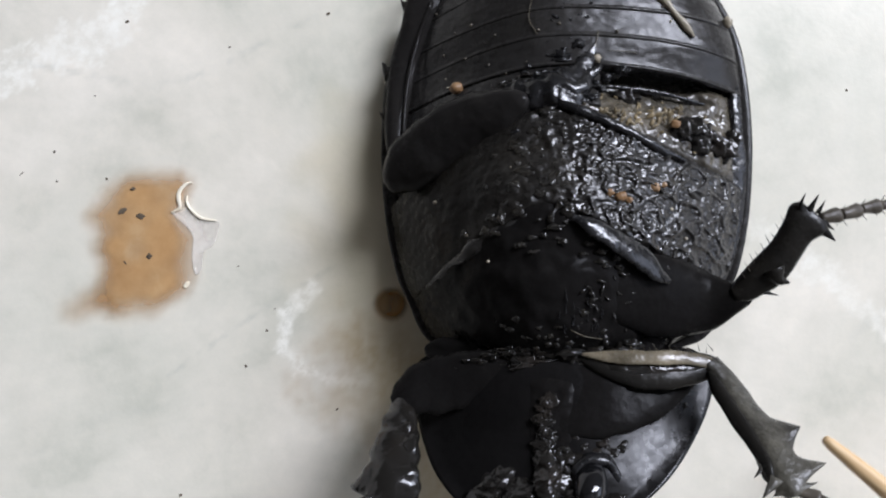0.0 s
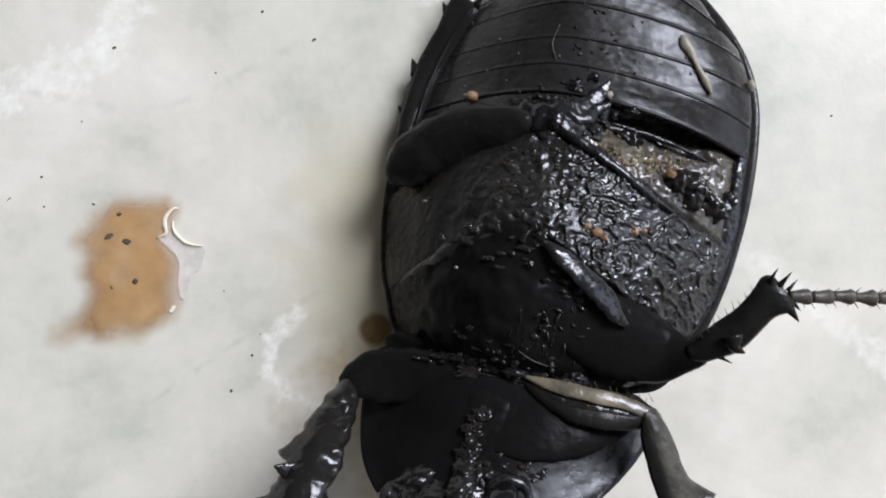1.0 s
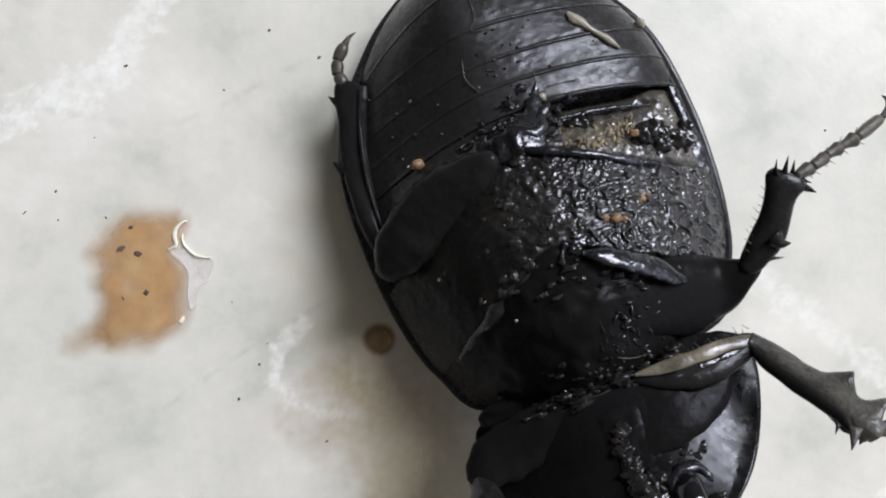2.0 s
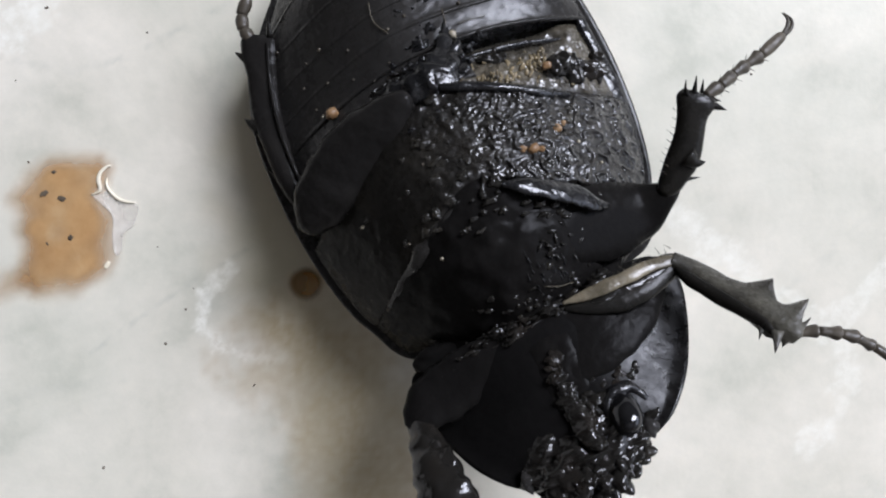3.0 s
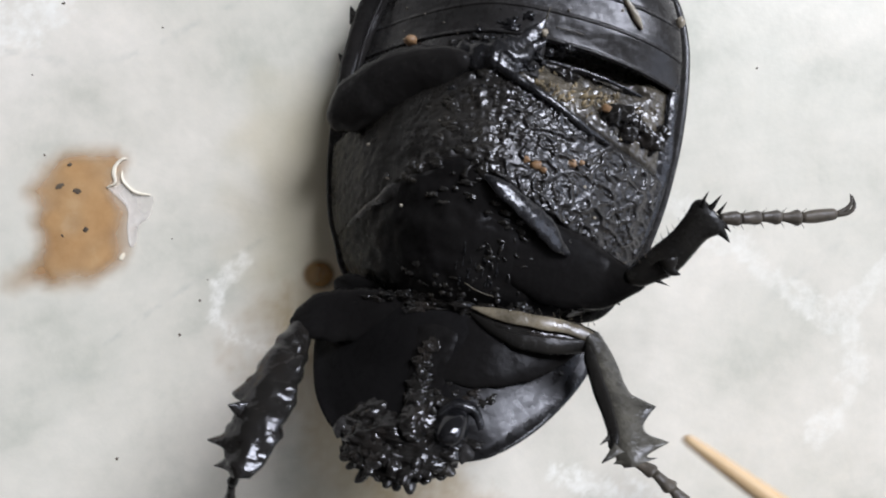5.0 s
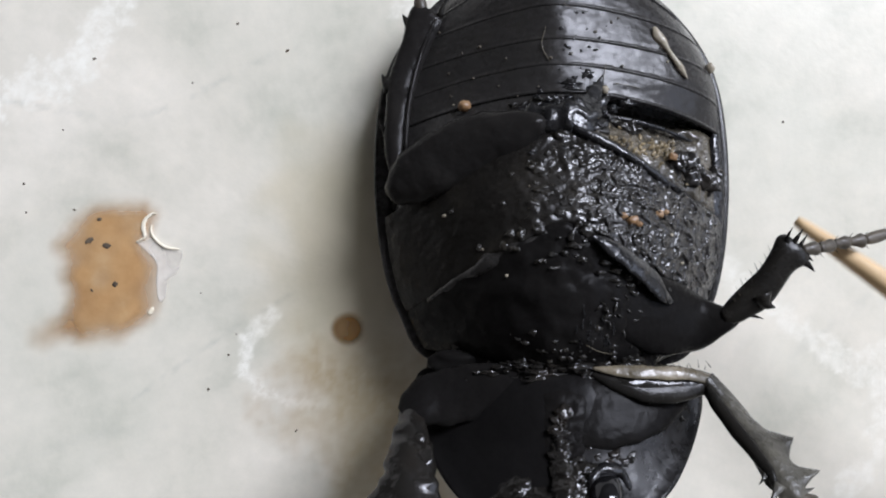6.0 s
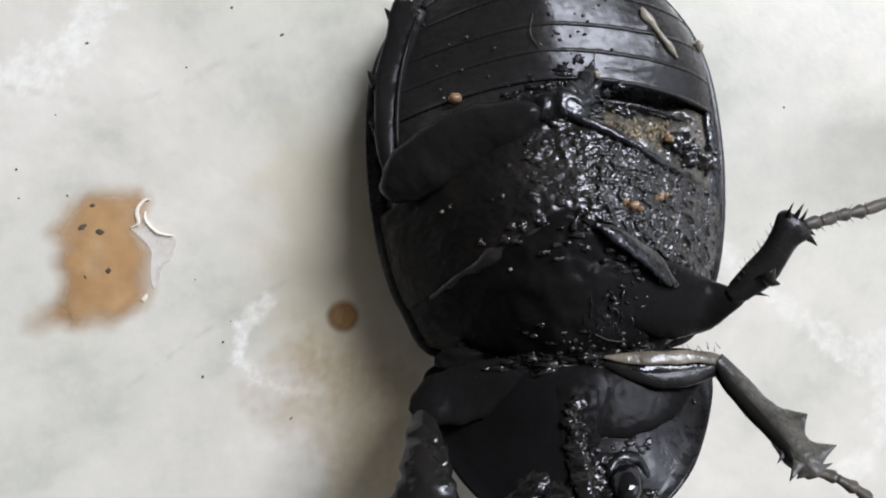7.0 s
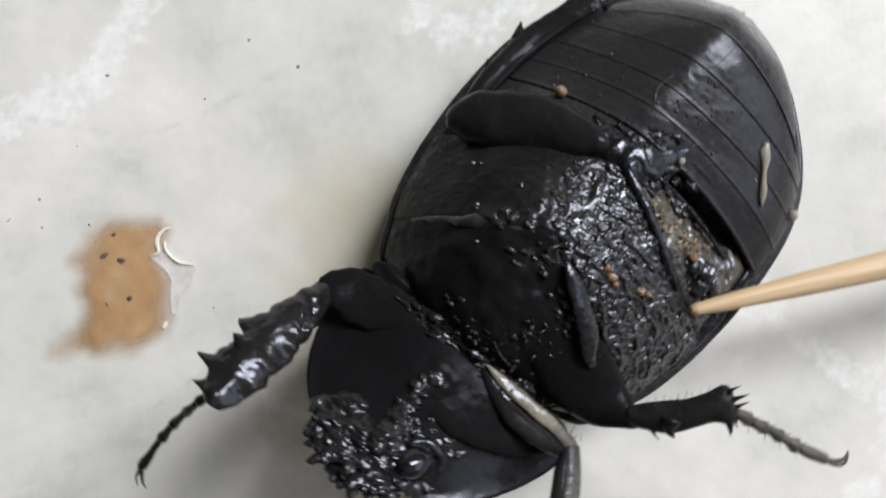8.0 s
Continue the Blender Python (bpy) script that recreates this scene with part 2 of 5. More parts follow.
def limb(bm, stations, n=14, sides=12, wobble=0.0, up=(0, 0, 1), seed=0):
    """A limb along stations (x, y, z, half width, half height)."""
    pts = curve_points(stations, n)
    rings = []
    for i, p in enumerate(pts):
        d = Vector(pts[min(i + 1, n - 1)][:3]) - Vector(pts[max(i - 1, 0)][:3])
        side = d.cross(Vector(up)).normalized()
        top = side.cross(d).normalized()
        ring = []
        for k in range(sides):
            a = 2 * math.pi * k / sides
            c, s = math.cos(a), math.sin(a)
            q = Vector(p[:3]) + side * (c * max(p[3], 0.01)) + top * (s * max(p[4], 0.01))
            w = 1 + wobble * noise.noise(q * 1.3 + Vector((seed * 7.1, 0, 0)))
            ring.append(Vector(p[:3]) + (q - Vector(p[:3])) * w)
        rings.append(ring)
    skin(bm, rings)
    return bm


def spike(a, b, r, bend=(0, 0, 0), n=7, sides=8, flat=1.0):
    """A curved thorn from a to b; flat below 1 presses it to a blade."""
    a, b, bend = Vector(a), Vector(b), Vector(bend)
    st = [(*a, r, r * flat), (*(a.lerp(b, 0.5) + bend), r * 0.5, r * 0.5 * flat), (*b, r * 0.06, r * 0.06)]
    return limb(bmesh.new(), st, n, sides)


def blob(bm, centre, size, amount=0.15, freq=1.0, seed=0, detail=3):
    s = bmesh.ops.create_icosphere(bm, subdivisions=detail, radius=1.0)
    for v in s["verts"]:
        k = 1 + amount * noise.noise(v.co * freq + Vector((seed * 3.7, seed * 1.3, 0)))
        v.co = Vector(centre) + Vector((v.co.x * size[0], v.co.y * size[1], v.co.z * size[2])) * k
    return bm


def plate(x0, x1, ylo, yhi, height, thick=0.8, edge=0.35, width=0.4, cell=0.2, rough=0.0, freq=1.0, crest=0.0, fade=lambda x: 1.0):
    """A shell plate between two curves ylo(x) and yhi(x), its top at height(x, y), with rounded edges; crest raises its front edge."""
    nx = max(4, int((x1 - x0) / cell))
    ny = max(4, int(max(yhi(x) - ylo(x) for x in (x0, x1, (x0 + x1) / 2)) / cell))
    bm = bmesh.new()
    grid = []
    for i in range(nx + 1):
        x = lerp(x0, x1, i / nx)
        a, b = ylo(x), yhi(x)
        col = []
        for j in range(ny + 1):
            y = lerp(a, b, j / ny)
            e = min(x - x0, x1 - x, y - a, b - y)
            z = height(x, y) - edge * (1 - smoothstep(0, width, e)) ** 2
            z += crest * math.exp(-((y - a - width * 0.6) / (width * 0.5)) ** 2)
            if rough:
                p = Vector((x, y, 0)) * freq
                k = smoothstep(0, width, e) * fade(x)
                z += k * rough * (noise.noise(p) + 0.6 * noise.noise(p * 2.3) + 0.4 * abs(noise.noise(p * 4.1)))
            col.append(bm.verts.new((x, y, z)))
        grid.append(col)
    for i in range(nx):
        for j in range(ny):
            bm.faces.new((grid[i][j], grid[i + 1][j], grid[i + 1][j + 1], grid[i][j + 1]))
    loop = [grid[i][0] for i in range(nx + 1)] + [grid[nx][j] for j in range(1, ny + 1)]
    loop += [grid[i][ny] for i in range(nx - 1, -1, -1)] + [grid[0][j] for j in range(ny - 1, 0, -1)]
    low = [bm.verts.new(v.co - Vector((0, 0, thick))) for v in loop]
    for i in range(len(loop)):
        k = (i + 1) % len(loop)
        bm.faces.new((loop[i], loop[k], low[k], low[i]))
    bm.faces.new(low)
    return bm


# ---- the table and an added, unseen room ----
def box(name, lo, hi, mat, label="", category=""):
    bm = bmesh.new()
    bmesh.ops.create_cube(bm, size=1)
    for v in bm.verts:
        v.co = Vector([lerp(a, b, c + 0.5) for a, b, c in zip(lo, hi, v.co)]) / MM
    ob = part(name, bm, mat, smooth=False)
    return tagged(ob, label, category, kind="structure")


VEINS_AND_SHADE = {
    "white": [([(-27, 9.6), (-23.8, 11.3), (-21.4, 11.8), (-19.4, 13.4), (-17.6, 16.5), (-16.5, 19)], 1.3, 0.6),
              ([(-7.6, -2.2), (-9.1, -3.9), (-9.4, -5.6), (-8.3, -6.8), (-6.7, -7.6), (-4.4, -7.6)], 0.55, 0.8),
              ([(18.5, 1.2), (21.6, -1.2), (23.8, -2.8), (26, -4.4), (28.9, -6.5), (29.5, -8.6), (29.1, -11.2), (27, -13)], 0.9, 0.42),
              ([(33, -1), (29.9, -4.5), (28.5, -6.5)], 0.7, 0.42),
              ([(12.2, -15.6), (14.6, -16.4), (17.0, -17.4)], 1.2, 0.7),
              ([(0.6, 16.8), (2.6, 15.8), (4.7, 16.6), (7.0, 18)], 1.2, 0.55)],
    "grey": [([(-25, 11), (-21.1, 10.3), (-17, 9.5), (-13.7, 10.5), (-8.7, 13.2), (-6.5, 14.1)], 0.30, 0.50),
             ([(-16, -7.4), (-13, -5.2), (-10.9, -3.8), (-6.6, -1.1)], 0.20, 0.60),
             ([(24, -5), (28, -2), (32, 1.5)], 0.5, 0.25),
             ([(-24, -12), (-19, -9.5), (-14, -9)], 0.5, 0.22)],
    # soft yellowish shadow beside the beetle, painted into the marble's colour
    "beige_shade": [([(-3.6, 4.5), (-3.6, -1), (-2.2, -6), (-0.2, -10), (0.6, -15)], 3.2, 0.58)],
    # brown stain, painted stronger where the beetle's shadow falls
    "brown": [([(-4.6, -5.9), (-3.2, -5.9), (-1.6, -7.3), (-0.3, -9.8), (0.1, -13), (1.0, -17)], 1.4, 0.9),
              ([(-5.6, -7.4), (-3.0, -8.6), (-1.8, -11.0), (-1.6, -14.0)], 2.0, 0.48),
              ([(-3.6, -4.6), (-2.4, -5.2)], 0.7, 0.30),
              ([(-2.0, -8.0), (-0.5, -11), (1.0, -15), (3.5, -18)], 2.5, 0.75)],
}


def seg_distance(p, pts):
    best = 1e9
    for a, b in zip(pts, pts[1:]):
        a, b = np.array(a), np.array(b)
        t = np.clip(np.dot(p - a, b - a) / np.dot(b - a, b - a), 0, 1)
        best = min(best, float(np.hypot(*(p - a - t * (b - a)))))
    return best


def marble_table():
    """A polished slab: fine cells under the camera, so that each vein, stain and painted shade has its own edge, coarse
    ones beyond.
    """
    xs = [-700, -300, -120, -60] + list(np.arange(-36, 40.01, 0.22)) + [70, 130, 300, 600]
    ys = [-500, -250, -120, -60] + list(np.arange(-26, 26.01, 0.22)) + [60, 130, 250, 500]
    bm = bmesh.new()
    vs = [[bm.verts.new((x, y, 0)) for y in ys] for x in xs]
    for i in range(len(xs) - 1):
        for j in range(len(ys) - 1):
            bm.faces.new((vs[i][j], vs[i + 1][j], vs[i + 1][j + 1], vs[i][j + 1]))
    x, y = len(xs) - 1, len(ys) - 1
    loop = [vs[i][0] for i in range(x)] + [vs[x][j] for j in range(y)] + [vs[i][y] for i in range(x, 0, -1)] + [vs[0][j] for j in range(y, 0, -1)]
    low = [bm.verts.new(v.co - Vector((0, 0, 30))) for v in loop]
    for i in range(len(loop)):
        k = (i + 1) % len(loop)
        bm.faces.new((loop[i], loop[k], low[k], low[i]))
    bm.faces.new(low)
    ob = part("table", bm, m_marble, smooth=False)
    co = np.empty(len(ob.data.vertices) * 3)
    ob.data.vertices.foreach_get("co", co)
    co = co.reshape(-1, 3) / MM
    near = np.where((np.abs(co[:, 0]) < 50) & (np.abs(co[:, 1]) < 40) & (co[:, 2] > -1))[0]
    p = co[near, :2]
    field = lambda f, k: np.array([noise.noise(Vector((x * f, y * f, k))) for x, y in p])
    coarse, middle, fine, crumb = field(0.5, 3), field(1.7, 9), field(4.5, 2), field(2.1, 5)
    for name, lines in VEINS_AND_SHADE.items():
        at = ob.data.attributes.new(name, "FLOAT", "POINT")
        vals = np.zeros(len(co))
        for pts, wid, amount in lines:
            dist = np.full(len(p), 1e9)
            for a, b in zip(pts, pts[1:]):
                a, b = np.array(a), np.array(b)
                t = np.clip((p - a) @ (b - a) / ((b - a) @ (b - a)), 0, 1)
                dist = np.minimum(dist, np.hypot(*(p - a - t[:, None] * (b - a)).T))
            dist = dist + (coarse * 0.5 if name == "beige_shade" else coarse * 0.9 + middle * 0.6 + fine * 0.35) * wid
            lo, hi = wid * (0.6 if name == "white" else 0.35), wid * {"white": 1.0, "grey": 1.2, "brown": 2.1, "beige_shade": 2.0}[name]
            t = np.clip((dist - lo) / (hi - lo), 0, 1)
            k = (1 - t * t * (3 - 2 * t)) * (0.9 if name == "beige_shade" else 0.72 + 0.5 * crumb + 0.3 * fine)
            if name == "grey":
                k = k * np.clip(0.35 + 2.2 * (coarse + 0.5 * middle), 0, 1)
            vals[near] = np.maximum(vals[near], amount * np.clip(k, 0, 1))
        at.data.foreach_set("value", vals)
    return tagged(ob, "polished pale grey-green marble tabletop with white veins", "table", kind="structure")



table = marble_table()
for x, y in ((-640, -440), (540, -440), (-640, 440), (540, 440)):
    bm = bmesh.new()
    rings = [[(x + r * math.cos(a), y + r * math.sin(a), z) for a in [math.pi * k / 12 for k in range(24)]] for z, r in ((-750, 22), (-745, 26), (-400, 28), (-60, 34), (-30, 36))]
    skin(bm, rings)
    part("leg", bm, m_floor, table)
# added room out of view; wall and ceiling tones set the bounced light
box("floor", (-2.2, -2.2, -0.80), (1.45, 0.74, -0.75), m_floor, "dull grey screed floor", "floor")
box("ceiling", (-2.2, -2.2, 2.20), (1.45, 0.74, 2.25), m_ceiling, "unseen grey ceiling, added to set the fill light", "ceiling")
box("wall_west", (-2.2, -2.2, -0.75), (-2.1, 0.74, 2.20), m_brownwall, "unseen brown wall, added to set the bounce light", "wall")
box("wall_south", (-2.1, -2.2, -0.75), (1.35, -2.1, 2.20), m_brownwall, "unseen brown wall, added to set the bounce light", "wall")
# the two window walls, unseen, each in four pieces round its opening
box("wall_east_below", (1.35, -2.2, -0.75), (1.45, 0.74, 0.39), m_plaster, "unseen plain plastered wall under a window opening", "wall")
box("wall_east_above", (1.35, -2.2, 1.21), (1.45, 0.74, 2.20), m_plaster, "unseen plain plastered wall over a window opening", "wall")
box("wall_east_south", (1.35, -2.2, 0.39), (1.45, -0.36, 1.21), m_plaster, "unseen plain plastered wall beside a window opening", "wall")
box("wall_east_north", (1.35, 0.56, 0.39), (1.45, 0.74, 1.21), m_plaster, "unseen plain plastered wall beside a window opening", "wall")
box("wall_north_below", (-2.1, 0.62, -0.75), (1.35, 0.74, 0.54), m_plaster, "unseen plain plastered wall under a window opening", "wall")
box("wall_north_above", (-2.1, 0.62, 1.22), (1.35, 0.74, 2.20), m_plaster, "unseen plain plastered wall over a window opening", "wall")
box("wall_north_west", (-2.1, 0.62, 0.54), (0.34, 0.74, 1.22), m_plaster, "unseen plain plastered wall beside a window opening", "wall")
box("wall_north_east", (1.08, 0.62, 0.54), (1.35, 0.74, 1.22), m_plaster, "unseen plain plastered wall beside a window opening", "wall")

# ---- the beetle, lying on its back: x to its right side as seen, y to its tail, z up from its back ----
LIFT = (0, 0, 3.4)
beetle = tagged(new("beetle"), "large wet black dung beetle lying dead on its back", "beetle")

half = table_of([(-5.4, 5.0), (-5.0, 6.6), (-4.2, 7.5), (-2.9, 8.1), (-1.4, 8.8), (1, 9.4), (3.2, 9.7), (5.3, 9.85), (8.2, 9.8), (10.5, 9.5),
                 (12.5, 8.8), (14.2, 7.75), (15.8, 6.35), (17.4, 4.6), (18.7, 2.4), (19.4, 0.6)])
rim_z = table_of([(-6, 1.7), (0, 1.1), (5, 0.6), (12, 0.0), (19, -0.6)])
mid_z = table_of([(-6, 6.4), (-4, 7.6), (-1, 8.0), (2, 7.6), (4, 6.8), (6, 6.1), (8, 4.95), (10, 4.75), (12.5, 4.6), (15, 4.35), (16.8, 3.5), (18.3, 1.6), (19.4, -0.4)])


def belly(x, y):
    u = min(1.0, abs(x) / half(y))
    ridge = math.sqrt(u * u + 0.0031) - 0.055
    dome, keel = math.cos(math.pi / 2 * u), 1 - 0.66 * ridge ** 1.2 - 0.38 * u ** 7 if x > 0 else 1 - ridge ** 1.25 / 0.94
    return rim_z(y) + (mid_z(y) - rim_z(y)) * max(0.0, lerp(dome, keel, smoothstep(6.5, 10.0, y)))


def elytron(side):
    """One wing case: a half dome under the body with a rolled rim."""
    rows = []
    ys = [lerp(-5.35, 19.35, 0.5 - 0.5 * math.cos(math.pi * i / 56)) for i in range(57)]
    for y in ys:
        w, zr = half(y), rim_z(y)
        deep = -3.65 + 3.2 * abs((y - 6.5) / 13.2) ** 2.6
        row = []
        for k in range(19):
            a = math.pi / 2 * k / 18
            row.append((side * (w * math.sin(a) + 0.012), y, zr - 0.15 - (zr - 0.15 - deep) * math.cos(a) ** 2.4))
        # rolled rim and the inner face under the belly plates
        row += [(side * (w + 0.03), y, zr + 0.02), (side * (w - 0.08), y, zr + 0.13), (side * (w - 0.26), y, zr + 0.14),
                (side * (w - 0.50), y, zr + 0.10), (side * max(w - 1.1, 0.02), y, zr + 0.14), (side * max(w - 1.6, 0.015), y, zr - 0.9), (side * 0.012, y, max(deep + 0.7, zr - 2.2))]
        rows.append(row)
    bm = bmesh.new()
    skin(bm, rows)
    return bm


for s in (-1, 1):
    part("elytron", elytron(s), m_smooth, beetle, "smooth black domed wing case with a rolled rim", LIFT)

# inner body that closes the gaps under the plates
bm = bmesh.new()
rows = []
for i in range(41):
    y = lerp(-5.2, 18.9, i / 40)
    ring = []
    for k in range(33):
        x = lerp(-1, 1, k / 32) * (half(y) - 0.9 if half(y) > 1.4 else half(y) * 0.4)
        drop = 0.55
        if x > 1.2 and 5.0 < y < 9.2:
            drop = 0.55 + 1.0 * smoothstep(1.2, 2.0, x)
        ring.append((x, y, belly(x, y) - drop))
    ring += [(half(y) * 0.5, y, rim_z(y) - 1.2), (-half(y) * 0.5, y, rim_z(y) - 1.2)]
    rows.append(ring)
skin(bm, rows)
part("body_core", bm, m_rough, beetle, "", LIFT)


def inside(y, margin=0.55):
    return half(y) - margin


# belly segments, each overlapping the next
cuts = [(8.68, 0.0153), (10.15, 0.0135), (11.55, 0.010), (13.4, 0.014), (15.7, 0.040)]


def belly_strip(lo, hi, margin=0.42, crest=0.065, edge=0.010, soft=0.12, sink=0.0, rough=0.0, freq=1.25, fade=lambda x: 1.0, cell=0.06, nx=96, relief=0.035, ridges=0.0, shards=0.0, worn=lambda x: 1.0):
    """A shell plate right across the body between two curves lo(x) and hi(x), with a raised line along its front edge."""
    bm = bmesh.new()
    ny = max(8, int((hi(0) - lo(0)) / cell))
    grid = []
    for i in range(nx + 1):
        s = lerp(-1, 1, i / nx)
        col = []
        for j in range(ny + 1):
            t = j / ny
            x = s * 8.8
            for _ in range(6):
                y = lerp(lo(x), hi(x), t)
                x = s * max(half(min(y, 19.2)) - margin, 0.15)
            y = lerp(lo(x), hi(x), t)
            e = min(t, 1 - t) * (hi(x) - lo(x))
            z = belly(x, y) - sink - edge * worn(x) * (1 - smoothstep(0, soft, e)) ** 2 + worn(x) * crest * math.exp(-((y - lo(x) - 0.10) / 0.055) ** 2)
            z += relief * noise.noise(Vector((x * 0.9, y * 0.9, 2))) + 0.02 * noise.noise(Vector((x * 3.1, y * 3.1, 4)))
            if rough:
                p = Vector((x, y, 0)) * freq
                k = smoothstep(0, 0.4, e) * fade(x) * rough
                z += k * (1 - 0.55 * smoothstep(0.0, 3.0, x)) * (noise.noise(p) + 0.6 * noise.noise(p * 2.3) + 0.4 * abs(noise.noise(p * 4.1)))
                for f, h in ((1.25, 1.0), (2.1, 0.55)):
                    z += k * ridges * h * max(0, 1 - 5.0 * abs(noise.noise(p * f + Vector((3, 8, f))))) * smoothstep(0.0, 2.5, x)
                shard = smoothstep(-0.1, 0.45, noise.noise(p * 1.7 + Vector((9, 2, 6)))) * 1.1 + smoothstep(-0.05, 0.4, noise.noise(Vector((x * 2.6, y * 3.2, 7)))) * 0.8
                z += k * shards * shard * smoothstep(-4.5, 0.0, x)
            if abs(s) > 0.93:
                z -= 0.08 * (abs(s) - 0.93) / 0.07
            col.append(bm.verts.new((x, y, z)))
        grid.append(col)
    for i in range(nx):
        for j in range(ny):
            bm.faces.new((grid[i][j], grid[i + 1][j], grid[i + 1][j + 1], grid[i][j + 1]))
    loop = [g[0] for g in grid] + grid[nx][1:] + [g[ny] for g in grid[-2::-1]] + grid[0][-2:0:-1]
    low = [bm.verts.new(v.co - Vector((0, 0, 0.5))) for v in loop]
    for i in range(len(loop)):
        k = (i + 1) % len(loop)
        bm.faces.new((loop[i], loop[k], low[k], low[i]))
    bm.faces.new(low)
    return bm


arc = lambda a, k: lambda x: a - k * x * x
ends = cuts + [(18.6, 0.10)]
for (a, ka), (b, kb) in zip(ends, ends[1:]):
    part("belly_segment", belly_strip(arc(a - 0.02, ka), arc(b + 0.03, kb), crest=0.12 if a in (8.68, 15.7) else 0.085, worn=lambda x: 0.45 + 0.55 * smoothstep(-2.0, 2.5, x)), m_smooth, beetle, "", LIFT)

# the short first segment under the hind thigh, torn away on the muddy side
part("belly_segment", plate(-8.7, 2.6, lambda x: 6.5 - 0.0153 * x * x, lambda x: 8.72 - 0.0153 * x * x, lambda x, y: belly(x, y) - 0.05, 0.5, 0.06, 0.3, 0.12, 0.05, 1.1), m_smooth, beetle, "", LIFT)

# breast plate between the middle and the hind legs, and its front shield
back_edge = lambda x: 6.75 - 0.44 * abs(x)
front_edge = lambda x: 1.75 - 0.50 * math.sqrt(x * x + 0.3) - 0.006 * x * x
part("breast_plate", belly_strip(lambda x: front_edge(x) + 0.05, lambda x: max(back_edge(x), front_edge(x) + 0.6), 0.5, 0.0, 0.25, 0.4, 0.0, 0.14, 1.1, lambda x: 0.2 + 0.8 * smoothstep(-4.0, 0.8, x) * (1 - 0.15 * smoothstep(6.0, 8.0, x)), 0.06, 300, ridges=1.3, shards=0.3, worn=lambda x: 0.15 + 0.85 * smoothstep(-3.0, 1.0, x)),
     m_breast, beetle, "pitted black breast plate covered in wet mud", LIFT)
# polished bars along the plate's hind and front margins, tilted back
st = [(x, back_edge(x) + 0.06 - d, belly(x, back_edge(x)) + 0.10, w, 0.22) for x, w, d in ((0.7, 0.14, 0), (1.6, 0.28, 0), (3.2, 0.26, 0.05), (4.4, 0.24, 0.2), (5.4, 0.26, 0.35), (6.3, 0.10, 0.4))]
part("hind_margin", limb(bmesh.new(), st, 70, 16, 0.22, up=(0.28, 0.45, 0.84)), m_gloss, beetle, "", LIFT)
st = [(-x, back_edge(x) + 0.06, belly(x, back_edge(x)) - 0.05, 0.24, 0.26) for x in (0.5, 1.6, 3.2, 4.8, 6.4)]
part("hind_margin", limb(bmesh.new(), st, 24, 10, 0.15), m_smooth, beetle, "", LIFT)
st = [(1.3, 0.95, 8.0, 0.12, 0.1), (1.9, 0.6, 7.85, 0.36, 0.22), (2.9, 0.0, 7.5, 0.50, 0.16), (3.8, -0.65, 7.0, 0.56, 0.18), (4.7, -1.45, 6.35, 0.48, 0.16), (5.3, -2.0, 5.75, 0.15, 0.15)]
part("coxal_ridge", limb(bmesh.new(), st, 80, 18, 0.4, up=(0.32, 0.38, 0.87), seed=1), m_gloss, beetle, "", LIFT)
st = [(-x, front_edge(x) - 0.12, belly(x, front_edge(x)) - 0.42, w * 0.7, 0.40) for x, w in ((0.7, 0.2), (1.8, 0.5), (3.2, 0.62), (4.8, 0.5), (6.4, 0.22))]
part("coxal_ridge", limb(bmesh.new(), st, 26, 12, 0.5, seed=-1), m_smooth, beetle, "", LIFT)
# front shield
part("front_breast_plate", belly_strip(lambda x: -5.0 + 0.012 * x * x, lambda x: front_edge(x) + 0.35, 0.5, 0.0, 0.16, 0.9, 0.06, 0.10, 0.8, cell=0.12, relief=0.2, worn=lambda x: 0.3 + 0.7 * smoothstep(-2.5, 1.5, x)),
     m_jet, beetle, "smooth black front breast plate", LIFT)
# glossy strip along the wing case on the muddy side
bm = bmesh.new()
st = [((half(y) - 0.75), y, rim_z(y) + 0.42, w, 0.16) for y, w in ((-3.0, 0.2), (-1, 0.45), (1.5, 0.6), (4, 0.55), (5.6, 0.35), (8, 0.3), (11, 0.25), (13.5, 0.1))]
part("side_plate", limb(bm, st, 24, 12, 0.22, up=(0.5, 0.3, 0.8), seed=4), m_gloss, beetle, "", LIFT)

# middle legs: broad thighs folded across the breast, the shins standing out
st = [(1.2, -1.9, 7.2, 0.5, 0.3), (2.8, -2.1, 6.6, 1.5, 0.4), (4.8, -2.6, 5.3, 1.95, 0.5), (6.8, -2.9, 4.0, 1.5, 0.65), (8.3, -2.8, 4.2, 0.7, 0.55), (8.9, -2.7, 4.3, 0.3, 0.25)]
part("middle_thigh", limb(bmesh.new(), st, 24, 16, 0.06, seed=1), m_jet, beetle, "", LIFT)
st = [(-1.6, -1.8, 6.7, 0.5, 0.3), (-2.8, -2.0, 6.25, 1.7, 0.4), (-4.6, -2.2, 4.85, 2.0, 0.4), (-6.2, -2.4, 3.2, 1.5, 0.4), (-7.1, -2.5, 2.3, 0.6, 0.3)]
part("middle_thigh", limb(bmesh.new(), st, 24, 16, 0.04, seed=5), m_jet, beetle, "", LIFT)


